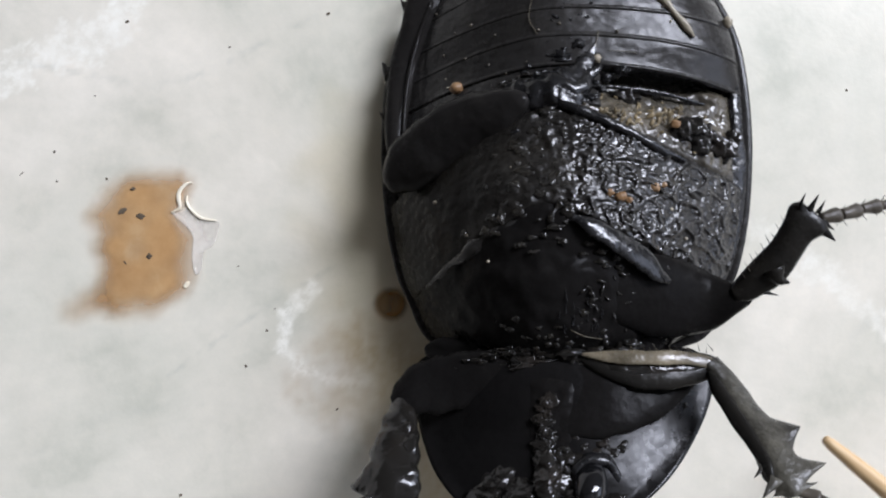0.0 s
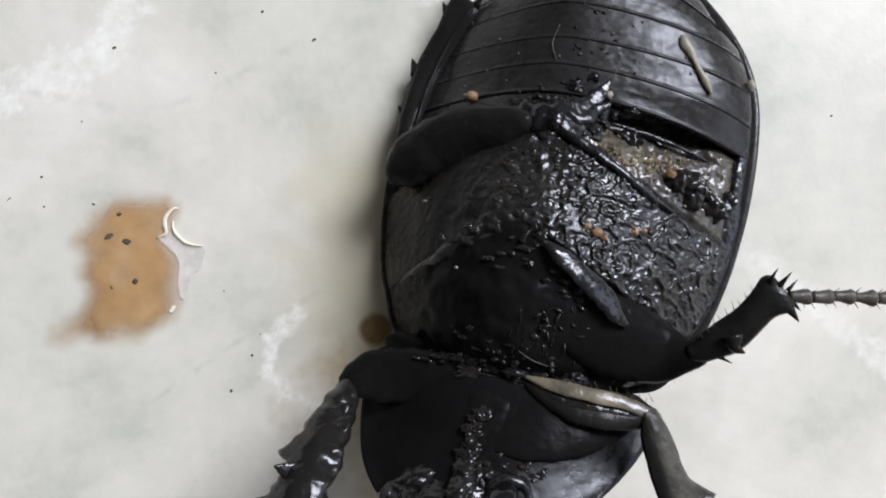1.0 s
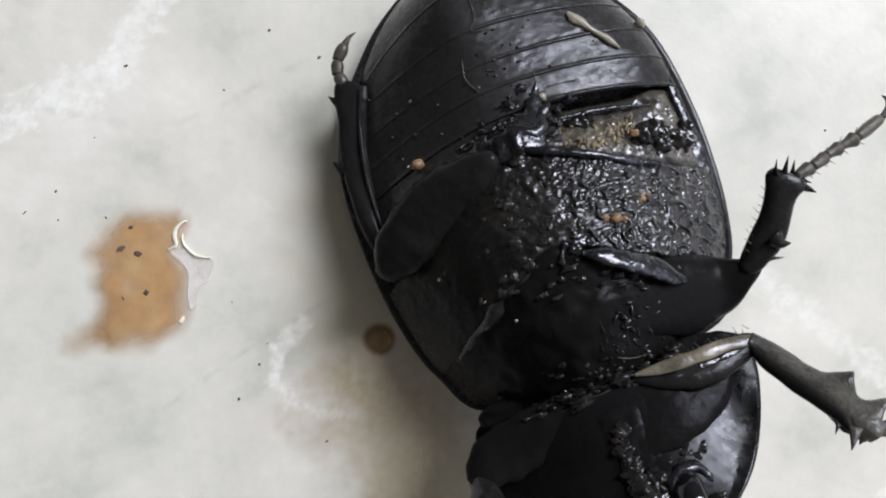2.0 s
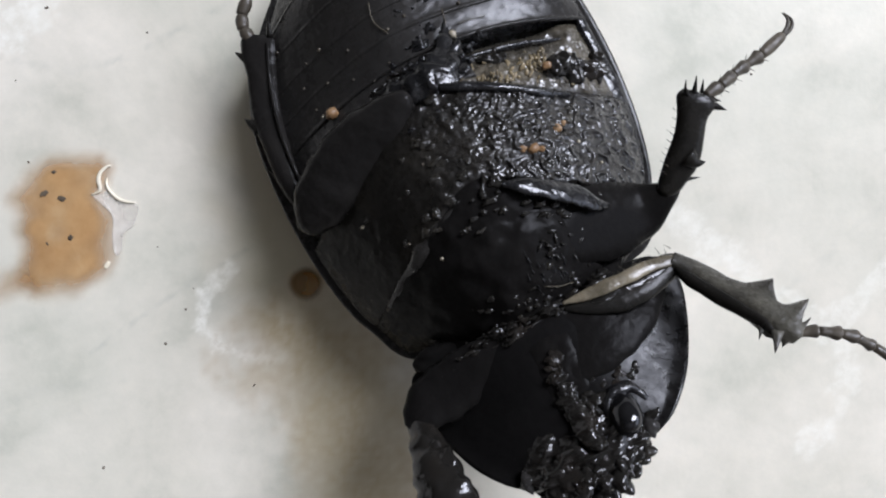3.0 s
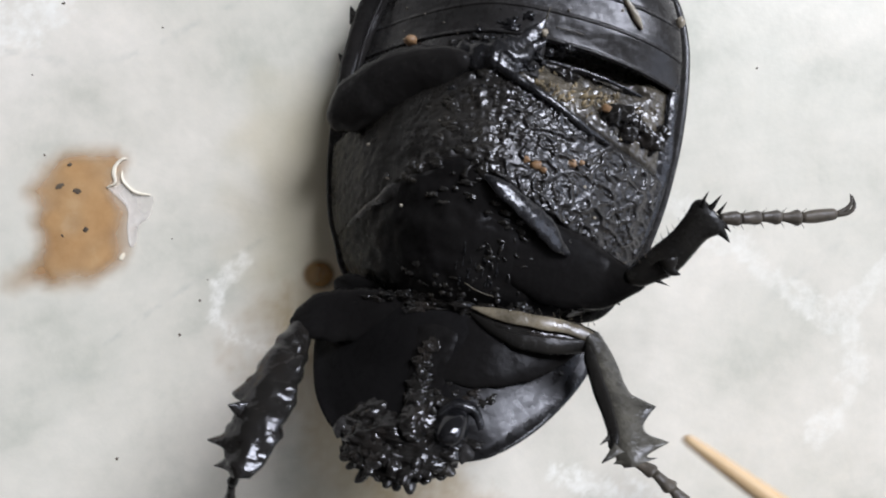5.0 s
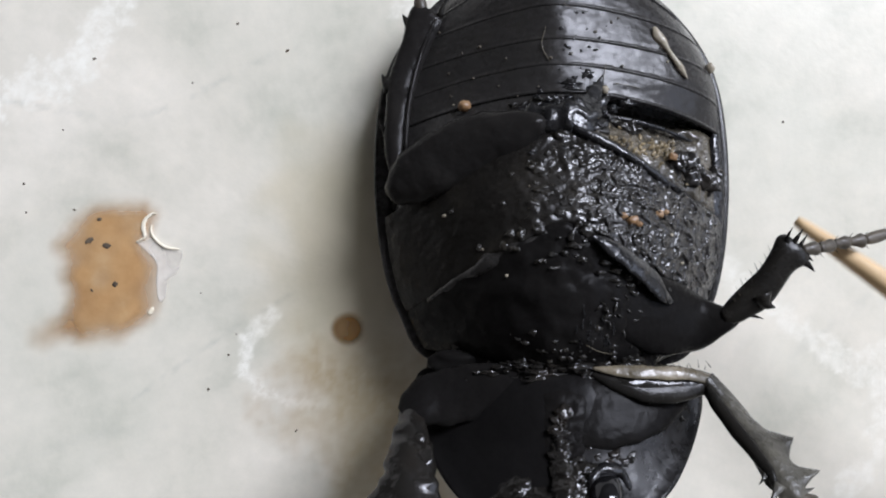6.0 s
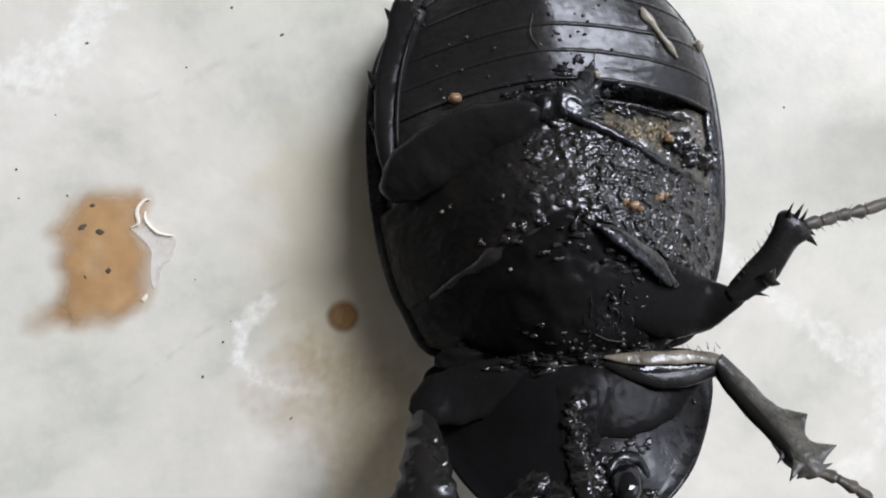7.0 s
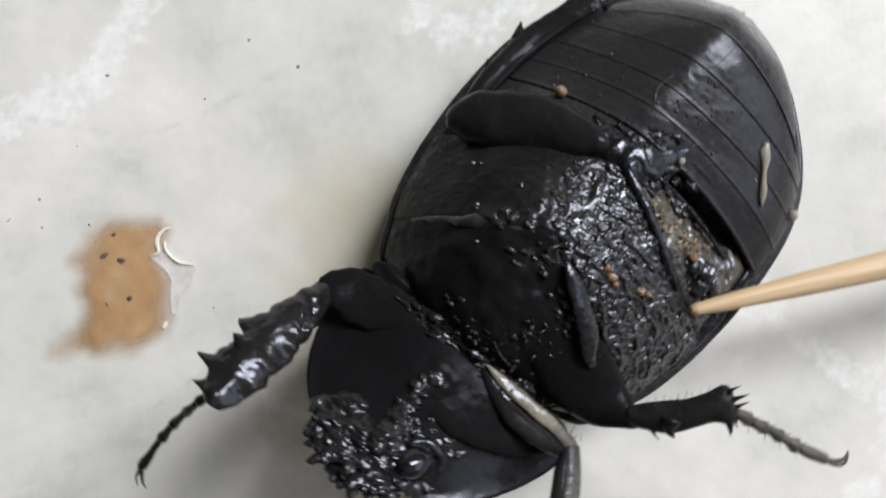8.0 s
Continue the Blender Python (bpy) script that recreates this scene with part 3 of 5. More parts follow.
def middle_leg():
    tib = part("middle_shin", limb(bmesh.new(), [(8.1, -2.7, 4.5, 0.35, 0.3), (8.7, -2.35, 4.6, 0.62, 0.42), (9.8, -1.45, 4.9, 0.78, 0.42), (10.75, -0.1, 5.2, 0.72, 0.40), (11.25, 0.5, 5.3, 0.98, 0.36), (11.55, 0.8, 5.3, 0.80, 0.22)], 22, 12, 0.10),
               m_leg, beetle, "flat black spiny shin", LIFT)
    for a, b, r, bend in (((9.8, -1.6, 5.1), (10.42, -2.2, 5.2), 0.58, (-0.10, -0.14, 0)), ((9.2, -2.5, 4.8), (10.0, -2.75, 4.8), 0.16, (0, 0, 0)),
                          ((11.0, 0.8, 5.4), (11.13, 1.65, 5.9), 0.17, (-0.1, 0, 0)), ((11.3, 0.9, 5.4), (11.7, 1.6, 5.7), 0.17, (0, 0, 0)),
                          ((10.8, 0.6, 5.2), (10.65, 1.25, 5.4), 0.12, (-0.08, 0, 0)), ((11.7, 0.2, 5.2), (12.35, -0.45, 5.2), 0.30, (0.05, -0.02, 0)),
                          ((11.8, 0.5, 5.2), (12.35, 0.05, 5.1), 0.22, (0, 0, 0)), ((11.7, 0.8, 5.2), (12.0, 1.35, 5.4), 0.12, (0, 0, 0))):
        part("spur", spike(a, b, r, bend), m_leg, tib, "", LIFT)
    for i in range(11):
        t = i / 10
        a = Vector((lerp(8.6, 10.9, t), lerp(-1.9, 0.85, t), 5.0))
        part("bristle", spike(a, a + Vector((-0.22, 0.30 + 0.1 * (i % 3), 0.1)), 0.035), m_bristle, tib, "", LIFT)
    segs = [(11.8, 0.55, 5.2), (12.7, 0.72, 4.9), (13.6, 0.95, 4.5), (14.5, 1.12, 4.1), (15.4, 1.25, 3.8), (16.95, 1.65, 3.3)]
    for i, (a, b) in enumerate(zip(segs, segs[1:])):
        last = i == 4
        a, b = Vector(a), Vector(b)
        st = [(*a, 0.22, 0.2), (*a.lerp(b, 0.4), 0.28, 0.24), (*a.lerp(b, 0.85), 0.36 if not last else 0.26, 0.27), (*b, 0.24, 0.2)]
        seg = part("foot_segment", limb(bmesh.new(), st, 10, 10, 0.3, seed=i), m_tarsus, tib, "", LIFT)
        for k in (-1, 1):
            if not last:
                e = a.lerp(b, 0.85)
                part("bristle", spike(e, e + Vector((0.34, 0.46 * k, 0.05)), 0.06), m_bristle, tib, "", LIFT)
                e = a.lerp(b, 0.5)
                part("bristle", spike(e, e + Vector((0.25, 0.40 * k, 0.05)), 0.04), m_bristle, tib, "", LIFT)
    for k, dy in ((0, 0.0), (1, 0.14)):
        part("claw", limb(bmesh.new(), [(16.85, 1.6, 3.3, 0.13, 0.13), (17.35 + dy, 1.92 - dy, 3.25, 0.11, 0.11), (17.6 + dy, 2.3 - dy, 3.2, 0.08, 0.08), (17.5 + dy * 0.6, 2.7 - dy * 0.3, 3.15, 0.02, 0.02)], 9, 8), m_tarsus, tib, "", LIFT)


middle_leg()

# left hind leg: a flat oval thigh over the belly and a toothed shin along the wing case
st = [(-8.75, 3.9, 3.2, 0.35, 0.3), (-8.0, 4.1, 3.6, 1.15, 0.75), (-6.4, 4.9, 4.2, 1.65, 0.9), (-4.4, 5.75, 4.9, 1.65, 0.85), (-2.6, 6.3, 5.5, 1.35, 0.75), (-1.2, 6.7, 6.0, 0.7, 0.55), (-0.7, 6.85, 6.0, 0.3, 0.3)]
part("hind_thigh", limb(bmesh.new(), st, 44, 24, 0.11, seed=4), m_dull, beetle, "smooth flat oval thigh", LIFT)
for i in range(15):
    t = i / 14
    a = Vector((lerp(-7.6, -2.4, t), lerp(5.3, 7.35, t) + 0.15 * math.sin(t * 3), lerp(4.1, 5.6, t)))
    part("bristle", spike(a, a + Vector((-0.12, 0.30 + 0.08 * (i % 3), 0.06)), 0.035), m_bristle, beetle, "", LIFT)
part("thigh_joint", limb(bmesh.new(), [(-2.5, 7.2, 5.0, 0.3, 0.3), (-1.2, 7.35, 5.4, 0.6, 0.5), (0.2, 7.0, 5.6, 0.75, 0.5), (1.4, 7.4, 5.3, 0.6, 0.4), (2.7, 8.5, 4.6, 0.08, 0.08)], 40, 16, 0.8, up=(0.35, 0.25, 0.9), seed=9), m_gloss, beetle, "", LIFT)
hind = part("hind_shin", limb(bmesh.new(), [(-8.3, 4.6, 2.6, 0.4, 0.35), (-8.5, 6.6, 2.2, 0.62, 0.45), (-8.4, 8.6, 1.8, 0.72, 0.45), (-8.15, 10.6, 1.4, 0.85, 0.42), (-7.5, 12.4, 1.3, 0.9, 0.4), (-6.9, 14.2, 1.2, 1.05, 0.35), (-6.7, 14.6, 1.2, 0.7, 0.2)], 26, 12, 0.08),
            m_dull, beetle, "flat black toothed shin", LIFT)
for a, b, r in (((-8.9, 10.0, 1.45), (-9.4, 10.85, 1.4), 0.36), ((-9.0, 7.4, 1.9), (-9.45, 7.9, 1.9), 0.22), ((-7.8, 13.7, 1.2), (-8.3, 14.4, 1.2), 0.30), ((-6.2, 14.2, 1.3), (-5.7, 15.3, 1.5), 0.18), ((-7.3, 14.4, 1.2), (-7.5, 15.3, 1.3), 0.16)):
    part("tooth", spike(a, b, r * 1.25, (-0.03, 0.0, 0), flat=0.6), m_leg, hind, "", LIFT)
part("shin_ridge", limb(bmesh.new(), [(-7.9, 6.2, 2.7, 0.1, 0.1), (-7.75, 9.0, 2.25, 0.12, 0.12), (-7.2, 11.8, 1.75, 0.12, 0.12), (-6.4, 13.9, 1.6, 0.1, 0.1)], 20, 8), m_dull, hind, "", LIFT)
for i, (a, b) in enumerate((((-7.2, 14.5, 1.2), (-7.35, 15.3, 1.2)), ((-7.35, 15.3, 1.2), (-7.1, 16.1, 1.1)), ((-7.1, 16.1, 1.1), (-6.4, 16.8, 1.0)))):
    a, b = Vector(a), Vector(b)
    part("foot_segment", limb(bmesh.new(), [(*a, 0.32, 0.26), (*a.lerp(b, 0.6), 0.38, 0.3), (*b, 0.28, 0.24)], 8, 9), m_tarsus, hind, "", LIFT)
part("claw", spike((-6.5, 16.7, 1.0), (-5.5, 17.2, 1.0), 0.26, (0, 0.14, 0)), m_tarsus, hind, "", LIFT)

# ---- front body: collar, head and front legs lean up towards the head ----
def front(name, bm, mat, parent=None, label=""):
    for v in bm.verts:
        x, y = v.co.x, v.co.y
        rise = 0.40 * math.log(1 + math.exp(2 * min(-6.2 - max(y, -15.5), 12))) / 2
        k = 1 - rise / 36
        v.co = Vector((-5 + (x + 5) * k, -1 + (y + 1) * k, v.co.z + rise))
    return part(name, bm, mat, parent, label, LIFT)


p_half = table_of([(-12.5, 3.2), (-12.1, 4.1), (-11, 5.3), (-9.8, 6.15), (-8.2, 6.9), (-6.8, 7.2), (-5.6, 7.0), (-5.1, 6.2)])


collar_rim_z = table_of([(-12.6, 6.0), (-11, 5.5), (-9.5, 4.8), (-8, 4.2), (-6, 3.9), (-5, 3.9)])


def p_belly(x, y):
    u = min(1.0, abs(x) / p_half(y))
    zc = table_of([(-12.6, 6.3), (-11, 6.8), (-9, 7.0), (-7, 7.3), (-5.5, 7.0), (-5, 6.2)])(y)
    zr = collar_rim_z(y)
    return zr + (zc - zr) * math.cos(math.pi / 2 * u) ** 0.9


rows = []
for i in range(37):
    y = lerp(-12.5, -5.15, 0.5 - 0.5 * math.cos(math.pi * i / 36))
    w = p_half(y)
    ring = []
    zr = collar_rim_z(y)
    deep = zr - 4.5 + 3.4 * abs((y + 8.2) / 4.6) ** 2.4
    for k in range(25):
        a = math.pi * k / 24
        ring.append((-w * math.cos(a), y, zr - 0.15 - (zr - 0.15 - deep) * math.sin(a) ** 0.8))
    ring += [(w - 0.05, y, zr + 0.15), (w - 0.3, y, zr + 0.2)]
    for k in range(1, 24):
        x = lerp(w - 0.35, -w + 0.35, k / 24)
        ring.append((x, y, p_belly(x, y) - 0.12))
    ring += [(-w + 0.3, y, zr + 0.2), (-w + 0.05, y, zr + 0.15)]
    rows.append(ring)
bm = bmesh.new()
skin(bm, rows)
front("pronotum", bm, m_collar, beetle, "glossy black collar shield with a sharp side rim")

# smooth side lobes and the hollow for the front thigh
front("side_lobe", limb(bmesh.new(), [(-0.4, -7.3, 6.85, 1.5, 0.3), (2.0, -7.25, 6.66, 1.65, 0.34), (3.8, -6.95, 6.15, 1.5, 0.36), (5.2, -6.5, 5.42, 1.1, 0.36), (6.2, -6.1, 5.0, 0.5, 0.25)], 30, 20, 0.08, seed=1), m_jet, beetle, "")
front("lobe_edge", limb(bmesh.new(), [(1.6, -8.75, 6.75, 0.05, 0.05), (2.8, -8.6, 6.5, 0.09, 0.1), (4.0, -8.25, 6.05, 0.1, 0.1), (5.2, -7.5, 5.45, 0.1, 0.1), (5.9, -6.7, 5.0, 0.05, 0.05)], 30, 10, 0.3), m_gloss, beetle, "")
front("side_lobe", limb(bmesh.new(), [(-0.6, -8.0, 6.47, 0.7, 0.2), (-2.2, -7.5, 6.02, 1.3, 0.34), (-3.8, -7.05, 5.47, 1.35, 0.36), (-5.2, -6.5, 4.72, 1.0, 0.36), (-6.2, -6.1, 4.32, 0.5, 0.25)], 22, 16, 0.08, seed=-1), m_jet, beetle, "")
# the collar's hind corner, past the folded thigh
bm = bmesh.new()
blob(bm, (-5.0, -5.0, 4.6), (1.5, 0.6, 0.6), 0.3, 1.2, 2, 4)
front("collar_corner", bm, m_jet, beetle)
# breast bone and hairy joint between collar and body
front("front_coxa", plate(-1.5, 1.7, lambda x: -10.2 + 0.5 * x * x, lambda x: -5.5 - 0.2 * x * x, lambda x, y: p_belly(x, y) - 0.06, 0.6, 0.35, 1.2, 0.12, 0.08, 1.2), m_jet, beetle, "")
bm = plate(-3.6, 2.4, lambda x: -5.75 + 0.02 * x * x, lambda x: -4.75 - 0.01 * x * x, lambda x, y: 6.55 - 0.09 * x * x, 0.6, 0.3, 0.35, 0.09, 0.30, 2.4)
front("neck_joint", bm, m_rough, beetle, "wet gritty joint behind the collar")
# neck behind
front("neck", limb(bmesh.new(), [(0, -6.2, 3.5, 5.2, 2.2), (0, -5.2, 3.6, 5.0, 2.4), (0, -4.2, 3.5, 5.6, 2.6)], 8, 20), m_jet, beetle, "")

bm = bmesh.new()
for i in range(75):
    x = random.gauss(0.1, 1.9)
    k = random.uniform(0.10, 0.30)
    blob(bm, (x, -5.2 + random.gauss(0, 0.22) - 0.012 * x * x, 6.75 - 0.075 * x * x + random.uniform(-0.1, 0.15)), (k * random.uniform(0.9, 2.4), k * 0.9, k * 0.36), 1.6, 2.4, i, 3)
for i in range(9):
    blob(bm, (2.2 + 0.34 * i, -6.8 + 0.04 * i + 0.05 * math.sin(i * 2.7), 6.62 - 0.10 * i), (0.17 + 0.07 * math.sin(i * 3.3), 0.10, 0.12), 0.6, 1.7, i, 2)
for i in range(8):
    x = random.uniform(-6.0, -2.0)
    blob(bm, (x, -4.72 + 0.2 * x + random.gauss(0, 0.12), 7.1 + 0.17 * x), (random.uniform(0.12, 0.34), 0.10, 0.08), 1.2, 2.0, i, 2)
tagged(front("neck_grit", bm, m_wet, beetle, "wet black grit in the neck joint"), kind="stuff")

# right front leg
thigh = front("front_thigh", limb(bmesh.new(), [(1.3, -5.3, 6.7, 0.15, 0.15), (2.4, -5.6, 6.6, 0.6, 0.4), (4.0, -5.9, 6.35, 0.9, 0.5), (5.6, -5.9, 5.95, 0.85, 0.5), (6.8, -5.8, 5.6, 0.6, 0.45), (7.4, -5.85, 5.5, 0.3, 0.3)], 26, 16, 0.10, up=(0.15, 0.45, 0.88)), m_leg, beetle, "glossy black front thigh with a pale upper edge")
front("pale_edge", limb(bmesh.new(), [(1.4, -5.1, 6.95, 0.08, 0.08), (2.6, -5.2, 6.98, 0.28, 0.10), (4.0, -5.28, 6.90, 0.34, 0.12), (5.6, -5.33, 6.50, 0.32, 0.12), (6.8, -5.55, 6.07, 0.26, 0.13), (7.3, -5.65, 5.85, 0.12, 0.10)], 60, 14, 0.15, up=(0.1, 0.4, 1)), m_pale, thigh, "pale tan polished edge")
front("thigh_ridge", limb(bmesh.new(), [(1.9, -5.5, 6.85, 0.08, 0.08), (2.8, -5.62, 6.80, 0.36, 0.20), (4.0, -5.70, 6.66, 0.42, 0.22), (5.4, -5.72, 6.32, 0.38, 0.20), (6.8, -5.75, 5.95, 0.26, 0.14)], 60, 16, 0.12, up=(0.62, 0.36, 0.70)), m_wet, thigh, "glossy ridge")
for i in range(14):
    a = Vector((lerp(3.2, 7.0, i / 13), -5.15 + 0.1 * (i % 2), 6.9 - 0.06 * i))
    front("bristle", spike(a, a + Vector((0.15 * math.sin(i * 2.3) - 0.1, 0.22 + 0.08 * (i % 3), 0.12)), 0.026), m_hair, beetle, "")


def blade(stations, teeth, n=110, sides=24, wobble=0.1, ridge=0.0):
    """A flat shin with saw teeth along its edges: teeth are (place along it, length, reach before, reach after, side)."""
    pts = curve_points(stations, n)
    rings = []
    for i, p in enumerate(pts):
        d = Vector(pts[min(i + 1, n - 1)][:3]) - Vector(pts[max(i - 1, 0)][:3])
        side = d.cross(Vector((0, 0, 1))).normalized()
        top = side.cross(d).normalized()
        ring = []
        for k in range(sides):
            a = 2 * math.pi * k / sides
            c, s = math.cos(a), math.sin(a)
            w = p[3]
            for at, ln, before, after, where in teeth:
                ds = i / (n - 1) - at
                if c * where > 0:
                    w += ln * max(0, 1 - abs(ds) / (before if ds < 0 else after)) ** 1.5 * abs(c) ** 5
            q = Vector(p[:3]) + side * (c * w) + top * (s * p[4] + ridge * max(0, s) ** 6)
            ring.append(q + (q - Vector(p[:3])) * wobble * noise.noise(q * 1.6))
        rings.append(ring)
    bm = bmesh.new()
    skin(bm, rings)
    return bm


def front_shin(stations, saw, teeth, knobs, toes, claws, mat, label, wobble=0.2, face=()):
    shin = front("front_shin", blade(stations, saw, wobble=wobble, ridge=0.12), mat, beetle, label)
    for a, b, r in teeth:
        front("tooth", spike(a, b, r * 1.6, (0, 0, 0.05), flat=0.35), mat, shin, "")
    bm = bmesh.new()
    for i, (c, r) in enumerate(knobs):
        blob(bm, c, (r, r * 1.3, r * 0.6), 0.8, 1.4, i, 3)
    if knobs:
        tagged(front("shin_grit", bm, m_wet, shin, "row of wet knobs along the shin"), kind="stuff")
    else:
        bm.free()
    if face:
        front("shin_face", limb(bmesh.new(), face, 40, 14, 0.15, up=(-0.5, -0.35, 0.8)), m_leg, shin, "smooth black inner face")
    for i, (a, b) in enumerate(zip(toes, toes[1:])):
        a, b = Vector(a), Vector(b)
        front("foot_segment", limb(bmesh.new(), [(*a, 0.20, 0.18), (*a.lerp(b, 0.5), 0.24, 0.21), (*a.lerp(b, 0.88), 0.30, 0.25), (*b, 0.21, 0.18)], 10, 10, 0.25, seed=i), m_tarsus if face else m_leg, shin, "")
    for a, b, bend in claws:
        front("claw", spike(a, b, 0.13, bend), m_leg, shin, "")


front_shin([(6.8, -5.6, 5.8, 0.45, 0.4), (7.4, -6.4, 5.9, 0.55, 0.5), (8.1, -7.4, 6.3, 0.58, 0.5), (8.8, -8.4, 6.8, 0.64, 0.46), (9.5, -9.5, 7.3, 0.74, 0.42), (10.0, -10.4, 7.6, 0.62, 0.32), (10.2, -10.8, 7.6, 0.4, 0.2)],
           [(0.58, 0.80, 0.13, 0.08, -1), (0.80, 0.95, 0.12, 0.08, -1), (0.95, 0.55, 0.07, 0.05, -1), (0.72, 0.15, 0.10, 0.08, 1), (0.88, 0.25, 0.06, 0.05, 1)],
           [((9.4, -10.1, 7.9), (8.9, -10.9, 8.0), 0.2), ((9.0, -9.6, 7.6), (8.6, -10.2, 7.6), 0.12)],
           [], [(10.15, -10.6, 7.6), (11.1, -10.95, 7.6), (12.0, -11.5, 7.4), (12.7, -12.1, 7.0), (13.4, -12.9, 6.5), (14.8, -14.8, 5.7)],
           [((14.8, -14.8, 5.7), (15.5, -15.9, 5.2), (0.12, 0.05, 0)), ((14.7, -14.8, 5.7), (15.0, -15.8, 5.2), (0.1, 0, 0))],
           m_greyleg, "dusty grey-black toothed front shin", 0.08,
           [(6.8, -5.95, 6.2, 0.12, 0.1), (7.08, -6.58, 6.38, 0.32, 0.22), (7.76, -7.65, 6.76, 0.36, 0.24), (8.46, -8.7, 7.22, 0.36, 0.22), (9.0, -9.56, 7.62, 0.28, 0.18), (9.25, -10.3, 7.85, 0.10, 0.1)])

# left front leg
front("front_thigh", limb(bmesh.new(), [(-1.6, -5.6, 6.3, 0.4, 0.3), (-3.2, -6.0, 6.1, 1.1, 0.5), (-5.0, -6.45, 5.85, 1.4, 0.55), (-6.6, -7.0, 5.9, 1.15, 0.55), (-7.4, -7.6, 6.0, 0.6, 0.45)], 30, 18, 0.14), m_jet, beetle, "")
front_shin([(-7.1, -7.2, 5.9, 0.5, 0.45), (-7.1, -8.4, 6.4, 0.9, 0.6), (-7.05, -9.8, 7.0, 1.2, 0.65), (-6.95, -11.2, 7.4, 1.35, 0.65), (-6.9, -12.8, 7.7, 1.28, 0.6), (-6.8, -14.2, 7.9, 1.0, 0.45), (-6.7, -15.0, 8.0, 0.5, 0.25)],
           [(0.48, 0.85, 0.14, 0.06, 1), (0.74, 0.95, 0.12, 0.06, 1), (0.90, 0.75, 0.08, 0.05, 1)],
           [((-7.6, -11.7, 7.8), (-8.2, -11.5, 8.7), 0.45)],
           [((-6.6 + 0.12 * math.sin(i * 2.1), -8.8 - 0.62 * i, 6.9 + 0.12 * i), 0.36 + 0.10 * ((i * 2) % 3)) for i in range(10)] + [((-7.5 + 0.2 * math.sin(i * 3.1), -9.6 - 1.0 * i, 7.25 + 0.15 * i), 0.42) for i in range(5)],
           [(-7.2, -14.7, 7.5), (-7.6, -15.8, 6.9), (-8.0, -16.9, 6.2), (-8.35, -18.1, 5.5), (-8.55, -19.3, 4.9), (-8.75, -21.6, 3.9)],
           [((-8.75, -21.6, 3.9), (-8.4, -22.8, 3.3), (-0.15, -0.1, 0)), ((-8.6, -21.7, 3.9), (-7.9, -22.5, 3.4), (0.0, -0.15, 0))],
           m_wet, "black knobbly wet toothed front shin", 0.22)

# head
rows = []
for i in range(57):
    t = i / 56
    y = lerp(-10.0, -14.3, t)
    w = table_of([(0, 2.4), (0.2, 2.9), (0.4, 3.3), (0.6, 3.1), (0.8, 2.4), (0.92, 1.6), (1, 0.6)])(t)
    cx = -0.2 - 0.1 * t
    zt = table_of([(0, 6.6), (0.3, 7.1), (0.7, 6.9), (1, 6.3)])(t)
    ring = []
    for k in range(80):
        a = 2 * math.pi * k / 80
        c, s = math.cos(a), math.sin(a)
        p = Vector((cx + w * c * (1 + 0.05 * noise.noise(Vector((c * 2, i * 0.3, 1)))), y, 5.9 + (zt - 5.9) * s if s > 0 else 5.9 + 1.1 * s))
        if s > 0:
            q = Vector((p.x, y, 0))
            p.z += min(1, s * 2) * (0.34 * noise.noise(q * 1.2) + 0.26 * noise.noise(q * 2.3) + 0.10 * abs(noise.noise(q * 4.0)) - 0.15 * max(0, 1 - 4 * abs(noise.noise(q * 1.4 + Vector((5, 1, 0))))))
        ring.append(p)
    rows.append(ring)
bm = bmesh.new()
skin(bm, rows)
head = front("head", bm, m_wet, beetle, "knobbly black head with a toothed front edge")
for i in range(11):
    a = math.pi * (0.14 + 0.72 * (i + 0.3 * math.sin(i * 5.1)) / 10)
    c = Vector((-0.3 - 2.9 * math.cos(a), -12.3 - 1.95 * math.sin(a), 6.1 + 0.15 * math.sin(i * 2.7)))
    d = Vector((-math.cos(a), -math.sin(a), 0))
    ln = 0.16 + 0.13 * ((i * 5) % 4)
    front("tooth", limb(bmesh.new(), [(*(c - d * 0.2), 0.34, 0.26), (*(c + d * ln * 0.6), 0.24, 0.2), (*(c + d * ln), 0.10, 0.10)], 7, 8, 0.35, seed=i), m_rough, head, "")
bm = bmesh.new()
for i in range(24):
    a, r = random.uniform(0, 6.28), random.uniform(0.2, 1)
    x, y = -0.3 + 2.4 * r * math.cos(a), -12.3 + 1.5 * r * math.sin(a)
    k = random.uniform(0.18, 0.42)
    blob(bm, (x, y, 6.9 - 0.12 * (x + 0.3) ** 2), (k, k * random.uniform(0.8, 1.6), k * 0.6), 0.7, 1.5, i, 3)
tagged(front("mouth_grit", bm, m_wet, head, "wet gritty lumps round the mouth"), kind="stuff")
